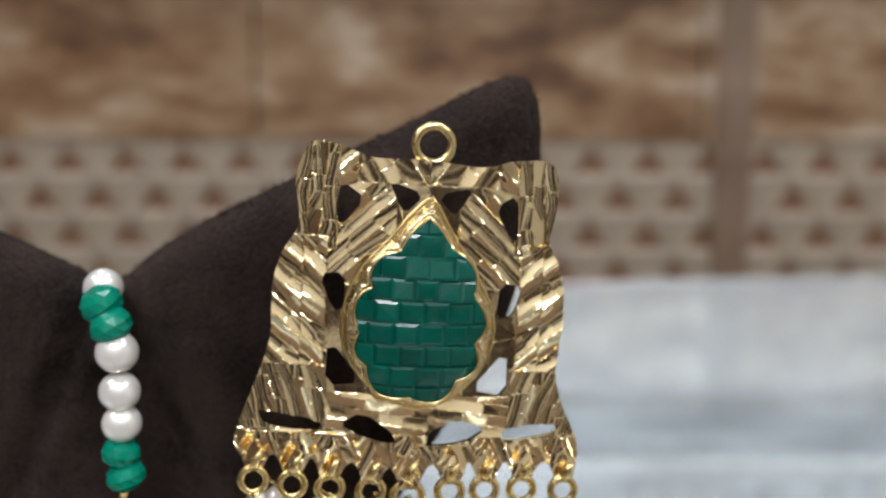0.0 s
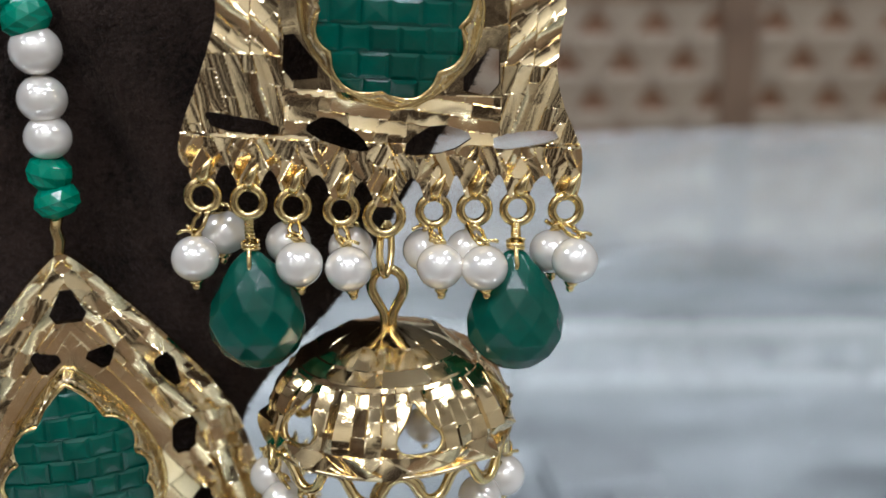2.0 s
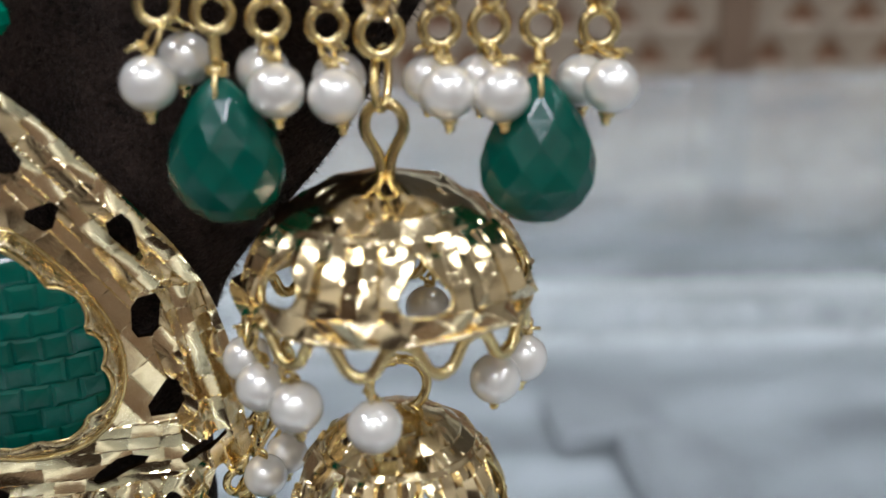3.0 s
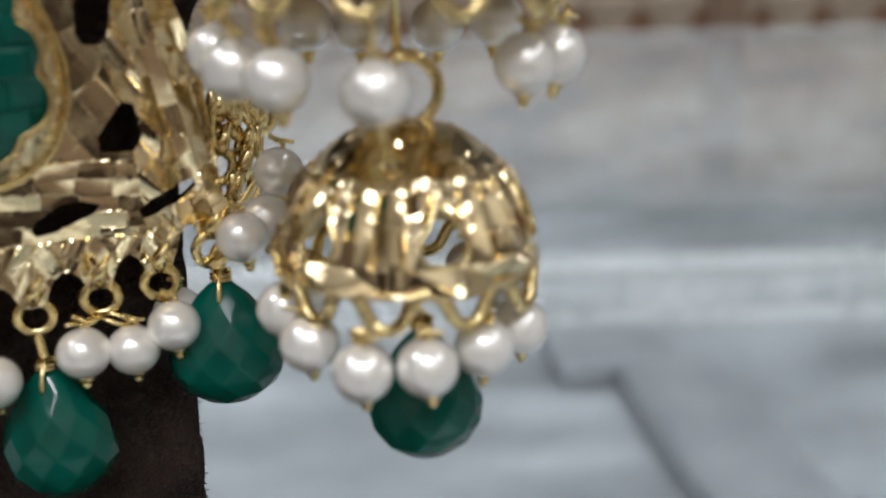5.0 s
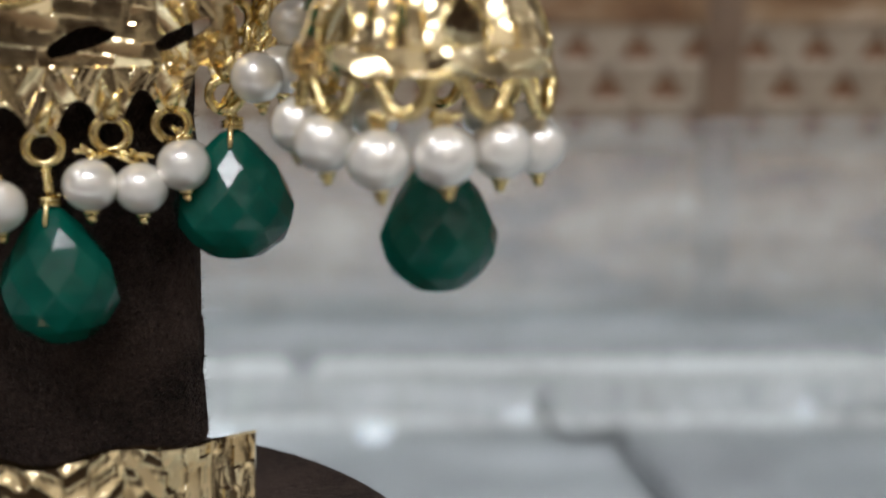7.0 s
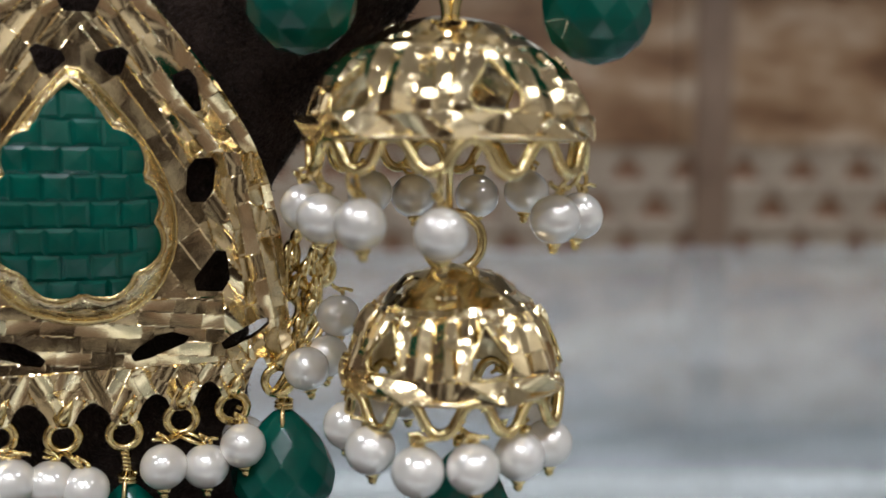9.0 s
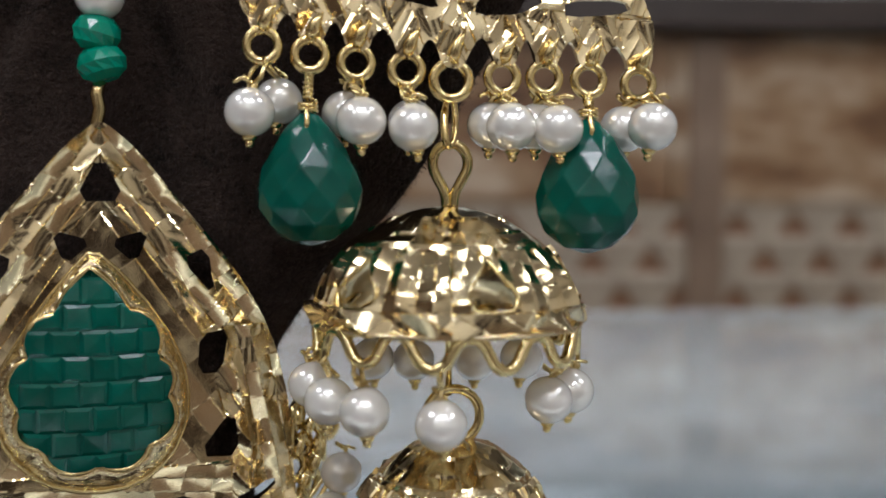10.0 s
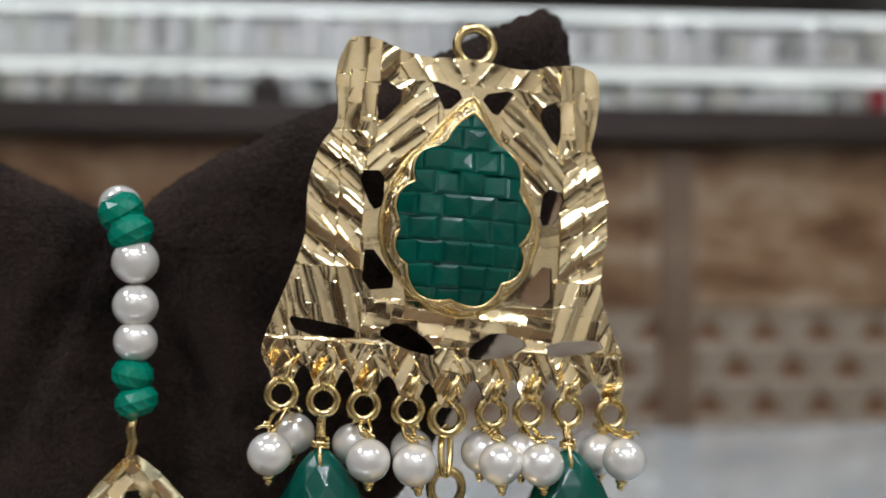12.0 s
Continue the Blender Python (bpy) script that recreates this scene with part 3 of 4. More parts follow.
def ring_mesh(R, r, prong):
    geo = [tube_geo(circle_pts((0, 0, 0), R, (1, 0, 0), (0, 1, 0), 26), r, True, 10)]
    if prong:
        geo.append(tube_geo([(0.0, R * 0.95, 0.0003), (0.0001, R * 1.5, 0.0006), (0.0005, R * 2.1, 0.0009), (0.0011, R * 2.7, 0.0010)], [0.0006, 0.0008, 0.0005, 0.00006], False, 8))
    v, f = join_geo(*geo)
    return mesh_of("ring", v, f, GOLD_WIRE, True)


RING, BIG_RING = ring_mesh(0.0016, 0.00052, True), ring_mesh(0.0019, 0.00058, True)


def clip_rect(poly, x0, x1, y0, y1):
    """The part of a polygon inside a rectangle."""
    for axis, limit, sign in ((0, x0, 1), (0, x1, -1), (1, y0, 1), (1, y1, -1)):
        out = []
        for a, c in zip(poly, poly[1:] + poly[:1]):
            ia, ic = (a[axis] - limit) * sign >= 0, (c[axis] - limit) * sign >= 0
            if ia:
                out.append(a)
            if ia != ic:
                t = (limit - a[axis]) / (c[axis] - a[axis])
                out.append((a[0] + (c[0] - a[0]) * t, a[1] + (c[1] - a[1]) * t))
        poly = out
        if len(poly) < 3:
            return []
    return poly


def woven_stone(parent, outline, base, rise, seed, label):
    """A pear-shaped green stone cut as a basket of small square facets."""
    rng = random.Random(seed)
    c = outline.mean(0)
    lo, hi = outline.min(0), outline.max(0)
    reach = (hi - lo) / 2

    def dome(x, y):
        q = ((x - c[0]) / (reach[0] * 1.08)) ** 2 + ((y - c[1]) / (reach[1] * 1.08)) ** 2
        return base + rise * math.sqrt(max(0.02, 1 - min(q, 0.98)))

    flat = np.array(outline)
    fine = dense(flat, 0.6)
    edge_h = lambda u, v: np.array([dome(x, y) - 0.22 for x, y in zip(u, v)])
    body = part("stone", sheet("stone", flat, [], edge_h, lambda u, v: np.full(len(u), base - 1.5), 0.6, GREEN, None, True), parent, label)
    ph = 2.75
    n = int((hi[1] - lo[1]) / ph) + 2
    poly = [tuple(q) for q in flat]
    for r in range(n):
        y0 = lo[1] - 0.6 + ph * r
        wb = 3.0 + 0.25 * rng.uniform(-1, 1)
        x0 = lo[0] - wb * ((0.55 if r % 2 else 0.1) + rng.uniform(-0.12, 0.12))
        while x0 < hi[0]:
            pc = clip_rect(poly, x0 + 0.01, x0 + wb - 0.01, y0 + 0.01, y0 + ph - 0.01)
            x0 += wb
            if len(pc) < 3:
                continue
            xs, ys = [q[0] for q in pc], [q[1] for q in pc]
            if (max(xs) - min(xs)) < 0.7 or (max(ys) - min(ys)) < 0.7:
                continue
            mx, my = sum(xs) / len(xs), sum(ys) / len(ys)
            if len(pc) > 10:
                s = max(1, len(pc) // 10)
                pc = pc[::s]
            ta, tb = rng.uniform(-0.14, 0.14), rng.uniform(-0.14, 0.14)
            h0 = dome(mx, my)
            gx, gy = dome(mx + 0.5, my) - dome(mx - 0.5, my), dome(mx, my + 0.5) - dome(mx, my - 0.5)
            top = [(mx + (x - mx) * 0.72, my + (y - my) * 0.72) for x, y in pc]
            hz = lambda x, y, k: h0 + (gx + ta) * (x - mx) + (gy + tb) * (y - my) + k
            verts = [(x, y, hz(x, y, -1.0)) for x, y in pc] + [(x, y, hz(x, y, -0.07)) for x, y in pc] + [(x, y, hz(x, y, 0.10)) for x, y in top] + [(mx, my, h0 + 0.17)]
            m_ = len(pc)
            faces = [(2 * m_ + i, 2 * m_ + (i + 1) % m_, 3 * m_) for i in range(m_)]
            for ring in (0, 1):
                for i in range(m_):
                    j = (i + 1) % m_
                    faces.append((ring * m_ + i, ring * m_ + j, (ring + 1) * m_ + j, (ring + 1) * m_ + i))
            part("facet", mesh_of("facet", [(x * MM, y * MM, z * MM) for x, y, z in verts], faces, GREEN), body)
    return body


def scalloped(notches, bulge):
    """A closed outline of round lobes that meet in the notches, pointed at the first."""
    pts = np.array(notches, float)
    mid = pts.mean(0)
    pts[1:] = mid + (pts[1:] - mid) * 0.95
    out = []
    for i, (a, c) in enumerate(zip(pts, np.roll(pts, -1, axis=0))):
        swell = bulge * (0.3 if i in (0, len(pts) - 1) else 1.0)
        side = np.array([c[1] - a[1], a[0] - c[0]])
        if np.dot(side, (a + c) / 2 - mid) < 0:
            side = -side
        for t in np.linspace(0, 1, 9)[:-1]:
            out.append(a + (c - a) * t + side * swell * math.sin(math.pi * t) ** 0.7)
    return np.array(out)


def bezel_part(parent, outer, inner, lift):
    edge_in = dense(inner, 0.4)
    edge_out = dense(outer, 0.4)

    def front(u, v):
        _, di = nearest(np.c_[u, v], edge_in)
        _, do = nearest(np.c_[u, v], edge_out)
        q = do / (di + do + 1e-6)
        return 0.7 + lift * np.sin(np.clip(q * 1.15, 0, 1) * math.pi / 2) ** 0.8 + 0.12 * (rnd(np.floor(u * 0.8), np.floor(v * 0.8), 3) - 0.5) - 0.5 * (di < 0.3)

    bez_ob = part("bezel", sheet("bezel", outer, [inner], front, lambda u, v: np.full(len(u), -0.3), 0.25, GOLD_BEZEL, None, True), parent, "hammered gold setting with a wavy rim")
    line = dense(inner, 0.5)
    part("rim", tube("rim", [(x * MM, y * MM, (0.75 + lift) * MM) for x, y in line], 0.0003, GOLD_WIRE, True, 7), bez_ob, "thin bright wavy rim")
    foot = dense(outer, 0.6)
    part("rim", tube("rim", [(x * MM, y * MM, 1.2 * MM) for x, y in foot], 0.00032, GOLD_WIRE, True, 7), bez_ob, "thin bright outer rim")


def bell(parent, to_local, centre, R, H, holes, phase, seed, waves):
    """A pierced gold bell: a dome with cut facets and a wavy wire under its rim."""
    turn = 2 * math.pi * R
    length = H * 1.25

    def spot(v3):
        th, s, h = v3[:, 0] / R, np.clip(v3[:, 1] / length, 0, 1), v3[:, 2]
        x = s ** 1.05
        r = R * (1 - np.clip(x, 0, 0.999) ** 2.0) ** 0.55
        nz = np.clip(x, 0, 1)
        r = np.maximum(r + h * (1 - 0.75 * nz), 0.25)
        z = H * x + h * nz
        return np.c_[r * np.sin(th), -r * np.cos(th), z]

    hw, hh = R * 0.205, length * 0.19
    pear = [(0, hh * 1.25), (hw * 0.45, hh * 0.45), (hw, -hh * 0.3), (hw * 0.75, -hh * 0.95), (0, -hh * 1.05), (-hw * 0.75, -hh * 0.95), (-hw, -hh * 0.3), (-hw * 0.45, hh * 0.45)]
    cut_holes, k = [], 0
    for k in range(holes):
        u0 = (radians(phase) + 2 * math.pi * k / holes) % (2 * math.pi) * R
        u0 = min(max(u0, hw * 1.3), turn - hw * 1.3)
        cut_holes.append(chaikin([(u0 + x, length * 0.40 + y) for x, y in pear], 1))
    outline = np.array([(0, 0), (turn, 0), (turn, length), (0, length)], float)

    def front(u, v):
        low = v < length * 0.2
        top = v > length * 0.66
        pitch = turn / 50
        du = (u / pitch - np.floor(u / pitch) - 0.5) * pitch
        a = facets(u, v, 0, pitch, length * 0.2, 1.5, seed, 0.4, 0.03) + du * du / (2 * R)
        bnd = facets(u, v, 52, 2.7, 4.2, 2.0, seed + 5, 0.4, 0.02)
        cap = facets(u, v, 90, length * 0.10, turn / 20, 0.9, seed + 9, 0.35, 0.03)
        h = np.where(low, bnd, np.where(top, cap, a))
        return h * np.clip((length - v) / (length * 0.12), 0, 1) + 0.2

    m = to_local @ Matrix.Translation(centre)
    ob = part("bell", sheet("bell", outline, cut_holes, front, lambda u, v: np.full(len(u), -0.45), 0.17, GOLD, spot), parent, "pierced diamond-cut gold bell", m)
    n = waves * 16
    pts = []
    for i in range(n):
        a = 2 * math.pi * i / n
        r = (R - 0.35 + 0.25 * math.cos(waves * a * 0.5)) * MM
        swing = math.sin(waves * a)
        pts.append((r * math.sin(a), -r * math.cos(a), (-1.5 + math.copysign(1.6 * abs(swing) ** 0.65, swing) + 0.2 * math.sin(3 * a + seed)) * MM))
    part("rim_wire", tube("rim_wire", pts, 0.0006, GOLD_WIRE, True, 8), ob)
    edge = [((R + 0.1) * MM * math.sin(2 * math.pi * i / 90), -(R + 0.1) * MM * math.cos(2 * math.pi * i / 90), 0.0001) for i in range(90)]
    part("lip", tube("lip", edge, 0.00028, GOLD, True, 8), ob, "thin bright rolled edge")
    for hole in cut_holes:
        rim = spot(np.c_[dense(hole, 0.5), np.full(len(dense(hole, 0.5)), 0.1)]) * MM
        part("hole_edge", tube("hole_edge", rim.tolist(), 0.00022, GOLD_WIRE, True, 6), ob)
    return ob


# ---- the earring ----
U, V, NN = Vector((0.99205, 0.1094, -0.06216)), Vector((0.05754, 0.04484, 0.99734)), Vector((0.1119, -0.99299, 0.03819))
EAR_M = rows_matrix(U, V, NN, (-0.0035, 0.1228, 0.0972))
EAR_I = EAR_M.inverted()
earring = thing("bell_earring", "gold bell earring with green stones and pearls on velvet stand", "earring", EAR_M)
RING_U = [(-20.4, 0.2), (-15.5, -0.3), (-10.7, -0.7), (-5.4, -1.0), (-0.6, -1.7), (4.9, -0.9), (9.5, -0.6), (14.4, -0.4), (20.0, -0.4)]
tabs = []
for i in range(8, -1, -1):
    u, v = RING_U[i]
    tabs += [(u + 1.7, v + 3.0), (u + 1.1, v + 1.2), (u - 1.1, v + 1.2), (u - 1.7, v + 3.0)]
    if i:
        tabs.append(((u + RING_U[i - 1][0]) / 2, v + 4.1))
plate_outline = chaikin([(-16.4, 40.7), (-15.4, 43.2), (-14.5, 43.8), (-11.6, 43.5), (-8.7, 42.4), (-6.8, 41.9), (-2.0, 42.1), (2.7, 41.8), (7.0, 41.4), (10.2, 42.5), (14.6, 42.9), (16.2, 41.8), (16.6, 38.2), (16.2, 34.5), (15.6, 32.5), (17.0, 30.2), (18.2, 26.5), (18.4, 22.1), (18.0, 17.6), (17.7, 15.3), (18.8, 11.5), (20.4, 8.5), (21.5, 6.2), (21.7, 4.4)]
                        + tabs + [(-22.6, 3.6), (-23.2, 5.0), (-22.7, 7.4), (-21.4, 11.1), (-19.9, 15.5), (-18.9, 19.2), (-19.1, 22.8), (-19.0, 26.4), (-18.0, 30.0), (-16.1, 32.6), (-16.1, 35.1), (-16.8, 38.5)], 2)
plate_holes = [chaikin(h, 1) for h in (
    [(-11.0, 38.9), (-7.9, 36.9), (-11.1, 32.9), (-11.6, 36.0)], [(11.4, 38.3), (8.5, 36.7), (10.2, 33.3), (11.6, 32.0)],
    [(-5.1, 39.3), (-0.6, 37.7), (-3.0, 35.1), (-4.2, 37.1)], [(5.6, 38.9), (0.9, 37.7), (3.2, 35.1), (4.4, 36.7)],
    [(-13.4, 27.2), (-10.0, 27.5), (-10.0, 23.1), (-11.3, 22.5)], [(9.8, 27.0), (12.8, 26.6), (11.7, 22.6), (9.4, 22.2)],
    [(-11.8, 19.1), (-7.2, 13.5), (-12.0, 12.8)], [(11.3, 18.5), (6.4, 12.7), (11.6, 12.0)],
    [(-20.4, 9.3), (-18.5, 9.2), (-12.2, 8.3), (-12.4, 6.9), (-19.2, 7.4)], [(11.1, 7.9), (18.0, 8.7), (18.8, 7.3), (11.3, 5.9)],
    [(-10.0, 7.9), (-7.1, 9.6), (-3.1, 7.1), (-2.4, 5.4), (-6.9, 6.3)], [(9.3, 7.8), (4.7, 9.1), (1.5, 6.9), (1.3, 5.2), (6.4, 5.8)])]


def plate_front(u, v):
    au = np.abs(u)
    sgn = np.where(u < 0, 1.0, -1.0)
    us = u * sgn
    corner = facets(us, v, -4, 1.75, 4.2, 0.85, 11, 0.4, 0.10)
    side = facets(us + 0.9 * np.floor(au / 15.3), v, 50, 1.75, 3.4, 0.85, 23, 0.45, 0.12)
    fan = facets(us + v * 0.3, v, 0, 1.5, 4.5, 0.7, 31, 0.4, 0.08)
    low = np.where((np.floor((u + 0.5 * np.sin(v * 1.3)) / 2.5) % 2) == 0, facets(u, v, 27, 1.3, 3.2, 0.8, 43), facets(u, v, -27, 1.3, 3.2, 0.8, 47))
    braid = facets(us, v, -48, 1.6, 5.0, 0.7, 59, 0.35, 0.09)
    flat = np.where(v < 12, facets(u, v, 84, 1.5, 3.2, 0.7, 71, 0.3, 0.03), facets(u, v, 12, 4.0, 4.0, 0.45, 73, 0.2, 0.01))
    h = flat
    h = np.where((v > 26) & (au > 4), braid, h)
    h = np.where((v > 31.5 - 0.1 * au) & (au > 11.3), corner, h)
    h = np.where((v <= 32) & (v > 14) & (au > 12.3), side, h)
    h = np.where((v <= 15.5) & (v > 7) & (au > 11.8), fan, h)
    h = np.where(v <= 6.6, low, h)
    h = np.where((v > 38.8) & (au < 9), facets(us, v, 35, 2.0, 4.0, 0.8, 83), h)
    return h + 1.1 * (1 - (u / 22) ** 2)


part("plate", sheet("plate", plate_outline, plate_holes, plate_front, lambda u, v: -0.75 + 1.1 * (1 - (u / 22) ** 2), 0.15, GOLD), earring, "pierced diamond-cut gold plate")
bez = chaikin([(0.2, 37.6), (-2.4, 34.9), (-4.8, 31.8), (-7.5, 28.9), (-9.6, 25.2), (-10.4, 20.5), (-9.3, 16.6), (-6.4, 13.2), (-2.8, 10.9), (0.8, 10.3), (5.0, 12.4), (8.2, 16.2), (9.3, 20.6), (8.6, 23.8), (7.2, 26.6), (5.0, 30.0), (2.7, 33.6), (1.2, 36.2)], 1)
stn = scalloped([(0.0, 35.0), (-3.5, 30.9), (-6.9, 26.2), (-8.0, 20.4), (-7.4, 15.8), (-1.4, 11.9), (4.8, 14.1), (6.9, 19.1), (6.0, 25.3), (2.9, 31.3)], 0.31)
bezel_part(earring, bez, stn, 2.5)
woven_stone(earring, stn, 1.9, 2.9, 3, "green pear stone cut like a woven basket")
part("hanging_ring", ring_mesh(0.0023, 0.00062, False), earring, "gold ring on top", Matrix.Translation((0.0002, 0.044, 0.0004)))
for i, (u, v) in enumerate(RING_U):
    part("ring", BIG_RING if i == 4 else RING, earring, "", Matrix.Translation((u * MM, v * MM, 0.0004)))

CM = 0.01


def ring_world(i, du=0.0, dv=-1.6):
    return EAR_M @ Vector(((RING_U[i][0] + du) * MM, (RING_U[i][1] + dv) * MM, 0.0004))


rng = random.Random(11)
for i, c in ((0, (-2.49, 11.95, 9.18)), (2, (-1.35, 11.95, 9.10)), (3, (-0.81, 11.95, 9.04)), (5, (0.20, 11.95, 9.05)), (6, (0.69, 11.95, 9.03)), (8, (1.70, 12.05, 9.07)),
             (0, (-2.26, 12.45, 9.34)), (2, (-1.54, 12.45, 9.21)), (3, (-0.83, 12.50, 9.13)), (5, (0.03, 12.45, 9.10)), (6, (0.52, 12.45, 9.09)), (8, (1.48, 12.45, 9.07))):
    hang_pearl(earring, EAR_I, [q * CM for q in c], 0.00262, ring_world(i), rng)
hang_drop(earring, EAR_I, (-0.0192, 0.1218, 0.0922), 0.0143, 0.0057, ring_world(1), 4)
hang_drop(earring, EAR_I, (0.0105, 0.1222, 0.0918), 0.0146, 0.0057, ring_world(7), 9)

# upper bell with its links
B1 = Vector((-0.0044, 0.1245, 0.0697))
bell_1 = bell(earring, EAR_I, B1, 14.5, 12.4, 6, 17, 3, 12)
link = [tube_geo(circle_pts((-0.0042, 0.1238, 0.0914), 0.0030, (0, 0.35, 0.94), (0.5, 0.8, 0.2), 22, 0.42), 0.00042, True, 8)]
eye_pts = [(-0.0041 + x * MM, 0.124, 0.0829 + z * MM) for x, z in ((-0.4, -0.6), (-0.5, 0.8), (-1.3, 2.2), (-2.0, 3.6), (-1.7, 5.2), (-0.6, 6.1), (0.6, 6.1), (1.7, 5.2), (2.0, 3.6), (1.3, 2.2), (0.5, 0.8), (0.4, -0.6))]
v, f = join_geo(*link, tube_geo(smooth_path(eye_pts), 0.00058, False, 8))
part("link", mesh_of("link", [EAR_I @ q for q in v], f, GOLD_WIRE, True), earring)
B1_I = (Matrix.Translation(B1)).inverted()
for c in ((-1.68, 11.9, 6.2), (-1.29, 11.5, 6.17), (-0.53, 11.2, 6.10), (0.63, 12.0, 6.19), (0.95, 12.5, 6.19), (-0.79, 13.6, 6.35), (-0.05, 13.6, 6.35), (0.5, 13.4, 6.41), (-1.28, 13.4, 6.4), (-1.9, 12.4, 6.28)):
    p = Vector(c) * CM
    d = Vector((p.x - B1.x, p.y - B1.y, 0)).normalized() * 0.0142
    hang_pearl(bell_1, B1_I, p, 0.0026, B1 + d + Vector((0, 0, -0.0029)), rng)

# lower bell, with a ring up to the first
B2 = Vector((-0.0036, 0.1245, 0.0446))
bell_2 = bell(earring, EAR_I, B2, 11.3, 12.1, 6, 17, 8, 10)
v, f = join_geo(tube_geo(circle_pts((-0.0036, 0.1245, 0.0592), 0.0030, (1, 0.2, 0), (0, 0, 1), 24), 0.00055, True, 8), tube_geo([(-0.0041, 0.1245, 0.0555), (-0.0041, 0.1245, 0.0566)], 0.0009, False, 8),
                tube_geo([(-0.0041, 0.1245, 0.0615), (-0.0041, 0.1245, 0.081)], 0.0004, False, 8))
part("link", mesh_of("link", [EAR_I @ q for q in v], f, GOLD_WIRE, True), earring)
B2_I = (Matrix.Translation(B2)).inverted()
for c in ((-1.47, 12.3, 4.01), (-1.21, 11.8, 3.9), (-0.74, 11.4, 3.8), (-0.21, 11.4, 3.83), (0.27, 11.7, 3.86), (0.62, 12.2, 3.84), (-0.86, 13.3, 4.05), (0.24, 13.3, 4.05), (-1.3, 12.9, 4.0), (0.6, 12.85, 3.95)):
    p = Vector(c) * CM
    d = Vector((p.x - B2.x, p.y - B2.y, 0)).normalized() * 0.0110
    hang_pearl(bell_2, B2_I, p, 0.0026, B2 + d + Vector((0, 0, -0.0029)), rng)
hang_drop(earring, EAR_I, (-0.0026, 0.124, 0.0376), 0.0131, 0.0054, (-0.0036, 0.1243, 0.046), 21)

# ---- the forehead pendant ----
U2, V2, N2 = Vector((0.94386, 0.33035, 0)), Vector((0.02178, -0.06223, 0.99782)), Vector((0.32963, -0.9418, -0.06593))
TIK_M = rows_matrix(U2, V2, N2, (-0.0425, 0.125, 0.0905))
TIK_I = TIK_M.inverted()
pendant = thing("forehead_pendant", "gold pear-shaped pendant with green stone hung on a beaded string", "pendant", TIK_M)
TC = 0.6
TR = [(-20.4, -49.2), (-14.8, -51.2), (-8.6, -52.3), (-2.2, -52.9), (4.1, -53.1), (10.2, -52.0), (15.9, -51.2), (21.2, -48.4)]
ttabs = []
for i in range(7, -1, -1):
    u, v = TR[i]
    ttabs += [(u + 1.7, v + 3.0), (u + 1.1, v + 1.2), (u - 1.1, v + 1.2), (u - 1.7, v + 3.0)]
    if i:
        ttabs.append(((u + TR[i - 1][0]) / 2, (v + TR[i - 1][1]) / 2 + 4.1))
side_r = [(1.2, 0.6), (4.4, -2.2), (8.4, -7.2), (12.6, -12.3), (16.3, -17.3), (19.5, -23.2), (21.6, -31.0), (22.2, -36.0), (22.6, -41.0), (23.2, -45.0)]
tik_outline = chaikin(side_r + ttabs + [(2 * TC - x, y) for x, y in reversed(side_r)], 2)


def both(h):
    return [chaikin(h, 1), chaikin([(2 * TC - x, y) for x, y in h], 1)]


tik_holes = [chaikin([(0.6, -2.6), (3.3, -7.9), (-2.1, -7.9)], 1)] + both([(1.3, -12.2), (5.7, -10.9), (4.3, -14.9)]) + both([(9.0, -14.3), (12.0, -12.9), (12.9, -18.8)]) + both([(11.2, -22.8), (14.4, -22.6), (13.6, -27.5), (10.9, -27.5)]) \
    + both([(10.8, -37.2), (15.0, -31.6), (15.9, -37.6)]) + both([(4.7, -43.9), (8.6, -41.5), (12.0, -42.6), (5.5, -45.1)]) + both([(14.5, -43.0), (20.0, -40.6), (20.2, -41.9), (15.0, -44.5)])


def tik_front(u, v):
    us = np.abs(u - TC)
    edge = us - np.interp(v, [-50, -36, -31, -23.2, -17.3, -12.3, -7.2, 0.6], [23, 22, 21, 19, 15.7, 12, 7.8, 0])
    rim = facets(us, v, 37, 1.7, 3.4, 1.05, 13, 0.4, 0.08)
    ridge = facets(us, v, 12, 1.6, 3.0, 1.0, 19, 0.4, 0.08)
    low = np.where((np.floor((u + 0.5 * np.sin(v * 1.3)) / 2.5) % 2) == 0, facets(u, v, 27, 1.4, 3.2, 0.65, 43), facets(u, v, -27, 1.4, 3.2, 0.65, 47))
    flat = np.where(v < -38, facets(u, v, 84, 1.6, 3.4, 0.45, 71, 0.3, 0.02), facets(us, v, 35, 2.6, 4.4, 0.4, 73, 0.3, 0.02))
    h = np.where(edge > -8.0, rim, flat)
    h = np.where((edge > -5.5) & (v < -22), ridge, h)
    h = np.where(v < -45.5, low, h)
    return h + 1.0 - 0.016 * np.maximum(us - 12, 0) ** 2


part("plate", sheet("plate", tik_outline, tik_holes, tik_front, lambda u, v: 0.1 - 0.016 * np.maximum(np.abs(u - TC) - 12, 0) ** 2, 0.16, GOLD), pendant, "pierced diamond-cut gold plate")
tb = chaikin([(-0.3, -13.1), (-2.4, -15.4), (-5.2, -19.0), (-7.1, -21.9), (-10.0, -26.8), (-10.4, -31.0), (-8.9, -35.2), (-5.6, -38.8), (-0.6, -40.3), (4.2, -39.8), (7.8, -37.1), (9.7, -32.7), (9.8, -28.6), (8.5, -24.2), (6.1, -20.1), (2.7, -15.8)], 1)
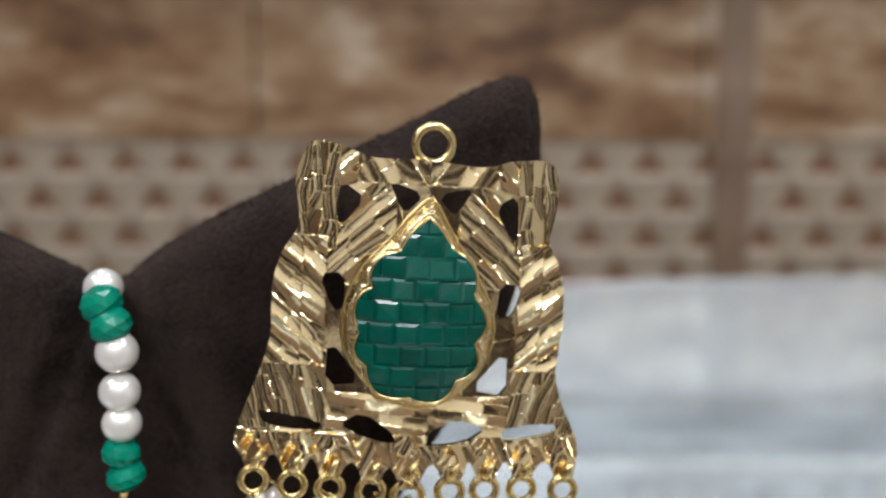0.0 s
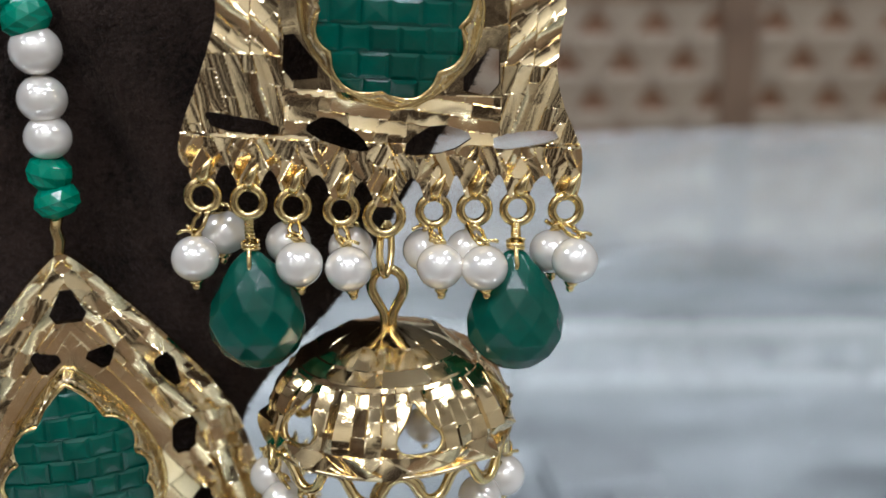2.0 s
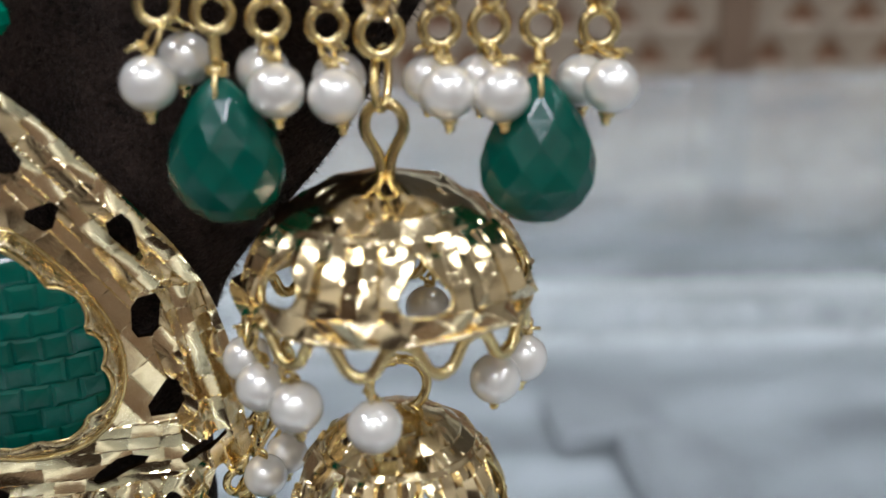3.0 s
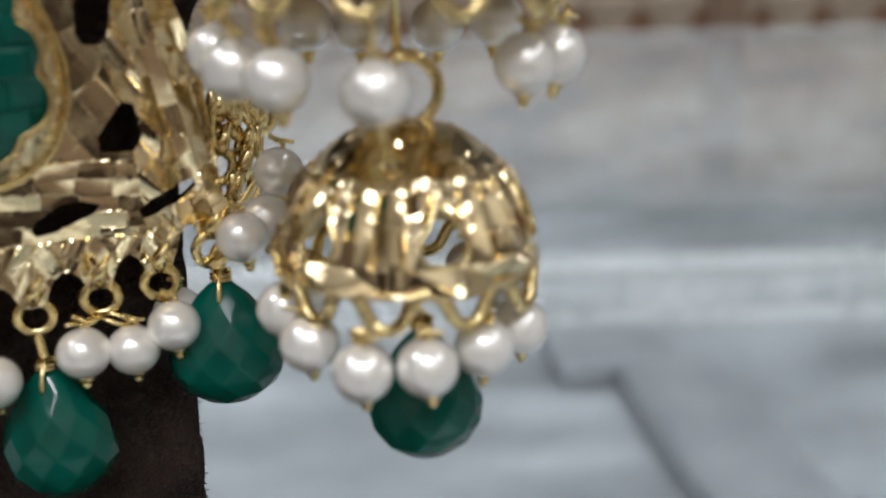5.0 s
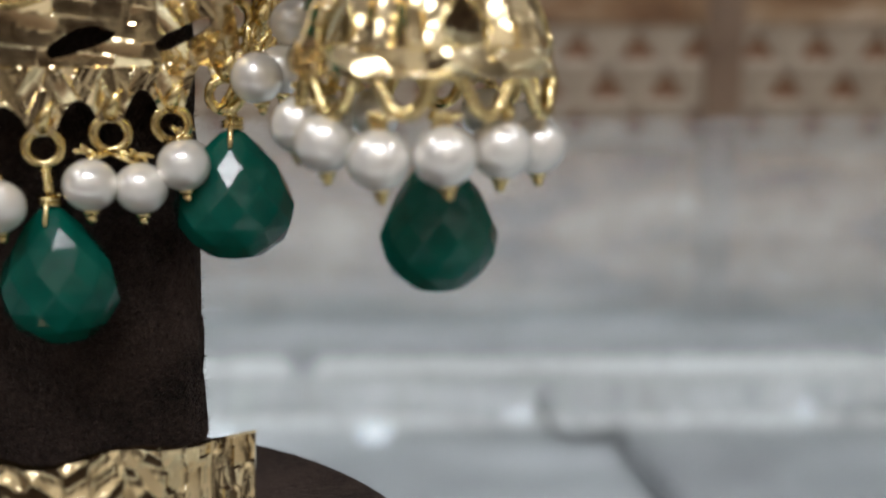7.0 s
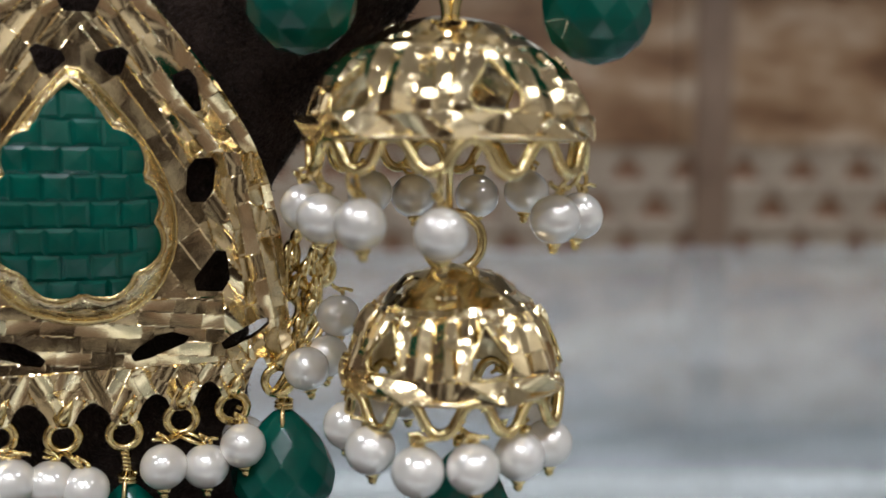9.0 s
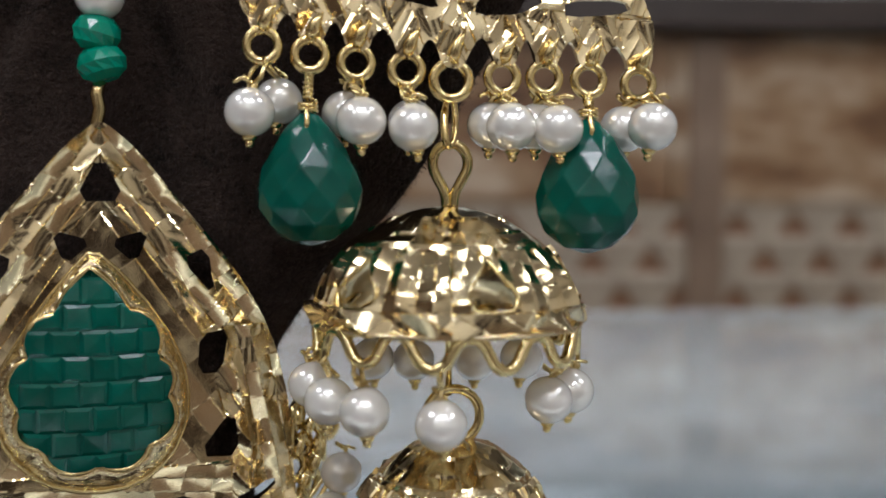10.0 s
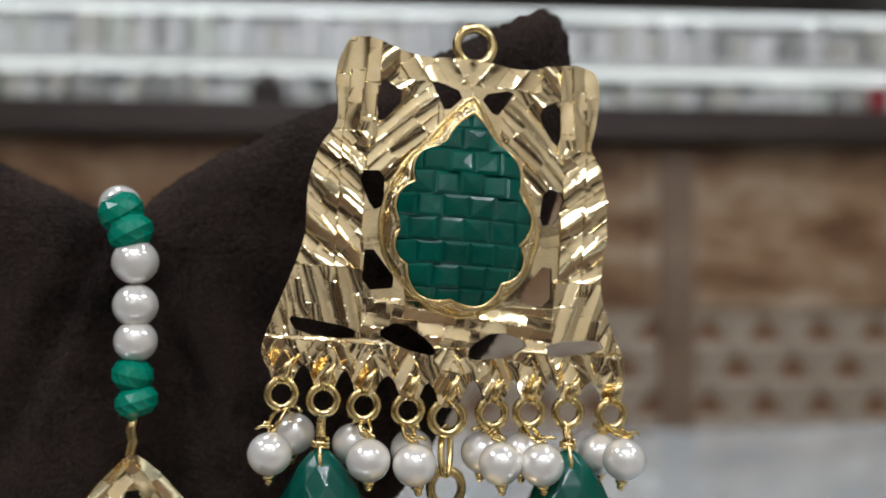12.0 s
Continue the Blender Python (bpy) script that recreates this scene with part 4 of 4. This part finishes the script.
ts = scalloped([(-0.6, -14.8), (-4.2, -19.4), (-7.0, -24.2), (-8.0, -30.1), (-5.8, -34.7), (0.2, -36.8), (5.7, -35.1), (7.8, -29.1), (6.3, -24.8), (3.3, -19.1)], 0.31)
bezel_part(pendant, tb, ts, 2.5)
woven_stone(pendant, ts, 1.9, 2.9, 7, "green pear stone cut like a woven basket")
for i, (u, v) in enumerate(TR):
    part("ring", RING, pendant, "", Matrix.Translation((u * MM, v * MM, 0.0004)))


for u, v, w, turn in ((24.6, -38.8, -4.5, 50), (26.8, -35.6, -6.0, 65), (25.2, -43.2, -3.5, 40), (27.6, -39.6, -6.5, 75), (23.6, -34.6, -4.0, 55), (23.0, -41.0, -3.0, 25), (25.8, -41.4, -5.0, 80), (26.2, -37.4, -5.5, 20), (24.0, -45.4, -3.0, 60), (22.8, -37.2, -3.2, 70), (28.4, -37.2, -7.0, 35)):
    part("ring", RING, pendant, "", Matrix.Translation((u * MM, v * MM, w * MM)) @ pose(0, 0, 0, 0, turn, 0))


def tik_world(u, v, w=0.4):
    return TIK_M @ Vector((u * MM, v * MM, w * MM))


for i, (u, v, w) in ((2, (-7.4, -56.4, 3.0)), (2, (-9.6, -57.0, -1.0)), (3, (-3.6, -57.2, 2.5)), (3, (-0.2, -58.0, 3.2)), (5, (8.0, -56.4, 3.0)), (5, (12.6, -57.0, 2.6)), (6, (16.6, -54.8, 3.2)), (6, (17.5, -55.5, -1.5)), (7, (23.9, -46.5, 3.0)), (7, (27.0, -46.0, 0.0)), (7, (28.6, -41.5, -1.0)), (0, (-22.5, -54.0, 2.0)), (1, (-14.8, -56.5, 3.0))):
    hang_pearl(pendant, TIK_I, tik_world(u, v, w), 0.0026, tik_world(TR[i][0], TR[i][1] - 1.5), rng)
hang_drop(pendant, TIK_I, tik_world(4.3, -58.6, 0.5), 0.0140, 0.0057, tik_world(4.1, -54.6), 31)
hang_drop(pendant, TIK_I, tik_world(21.8, -51.7, 0.5), 0.0136, 0.0061, tik_world(21.2, -49.9), 33)
hang_drop(pendant, TIK_I, tik_world(-15.5, -58.6, 0.5), 0.0138, 0.0052, tik_world(-14.8, -52.7), 35)


def rondelle(parent, c, r, h, tilt):
    verts, faces, n = [], [], 12
    for k, (z, q) in enumerate(((0.5, 0.5), (0.3, 0.86), (0.0, 1.0), (-0.3, 0.86), (-0.5, 0.5))):
        for i in range(n):
            a = 2 * math.pi * (i + 0.5 * (k % 2)) / n
            verts.append((r * q * math.cos(a), r * q * math.sin(a), h * z))
    for k in range(4):
        for i in range(n):
            j = (i + 1) % n
            faces.append((k * n + i, (k + 1) * n + i, (k + 1) * n + j, k * n + j))
    faces += [tuple(range(n)), tuple(4 * n + i for i in reversed(range(n)))]
    part("bead", mesh_of("bead", verts, faces, GREEN_BEAD), parent, "faceted green bead", TIK_I @ Matrix.Translation(c) @ Euler(tilt).to_matrix().to_4x4())


for c, r, h, tilt in (((-4.40, 12.62, 12.02), 2.9, 3.9, (0.3, -0.5, 0)), ((-4.25, 12.5, 11.76), 2.9, 3.6, (0.1, -0.5, 0)), ((-4.2, 12.5, 10.05), 2.6, 3.4, (0, 0.25, 0)), ((-4.15, 12.5, 9.73), 2.7, 3.3, (0, -0.3, 0))):
    rondelle(pendant, [q * CM for q in c], r * MM, h * 1.12 * MM, tilt)
for c, r in (((-4.19, 12.5, 11.41), 2.85), ((-4.18, 12.5, 10.88), 2.75), ((-4.17, 12.5, 10.45), 2.65), ((-4.55, 13.15, 12.14), 2.7)):
    v, f = pearl_geo((0, 0, 0), r * MM)
    part("pearl", mesh_of("pearl", v, f, PEARL, True), pendant, "", TIK_I @ Matrix.Translation([q * CM for q in c]))
string = [(-4.9, 14.4, 12.3), (-4.7, 13.5, 12.3), (-4.42, 12.65, 12.1), (-4.2, 12.5, 11.6), (-4.18, 12.5, 10.9), (-4.18, 12.5, 10.2), (-4.16, 12.5, 9.6)]
part("string", tube("string", [TIK_I @ (Vector(q) * CM) for q in string], 0.0003, GOLD_WIRE), pendant)
neck = [(-4.17, 12.5, 9.55), (-4.21, 12.49, 9.4), (-4.18, 12.5, 9.25), (-4.22, 12.52, 9.1), (-4.2, 12.52, 8.95)]
part("wire_neck", tube("wire_neck", [TIK_I @ (Vector(q) * CM) for q in neck], 0.0007, GOLD_WIRE), pendant)


# ---- cuff lying on the base ----
def cuff():
    top = [(41.5 * k / 20.0, 14.3 - 0.8 * k / 20.0 + 0.55 * math.sin(k * 1.02 - 0.3)) for k in range(20, -1, -1)]
    outline = np.array([(0.0, 0.0), (41.5, 0.0)] + top, float)

    def bent(v3):
        t = v3[:, 0] / 41.5
        y = 128 - 10 * np.sin(math.pi * np.minimum(t, 0.9)) + 0.22 * v3[:, 1] - v3[:, 2]
        return np.c_[-62 + v3[:, 0], y, -4.6 + v3[:, 1]]

    def front(u, v):
        return np.where(u > 33, facets(u, v, 6, 1.5, 3.0, 0.85, 5), np.where((np.floor(u / 5) % 2) == 0, scoops(u, v, 35, 2.0, 3.0, 0.35, 8), scoops(u, v, -35, 2.0, 3.0, 0.35, 9))) + 0.4
    return sheet("gold_cuff", outline, [], front, lambda u, v: np.full(len(u), -0.5), 0.22, GOLD, bent, "creased")


tagged(new("gold_cuff", cuff()), "diamond-cut gold cuff lying on the stand's velvet base", "bracelet")
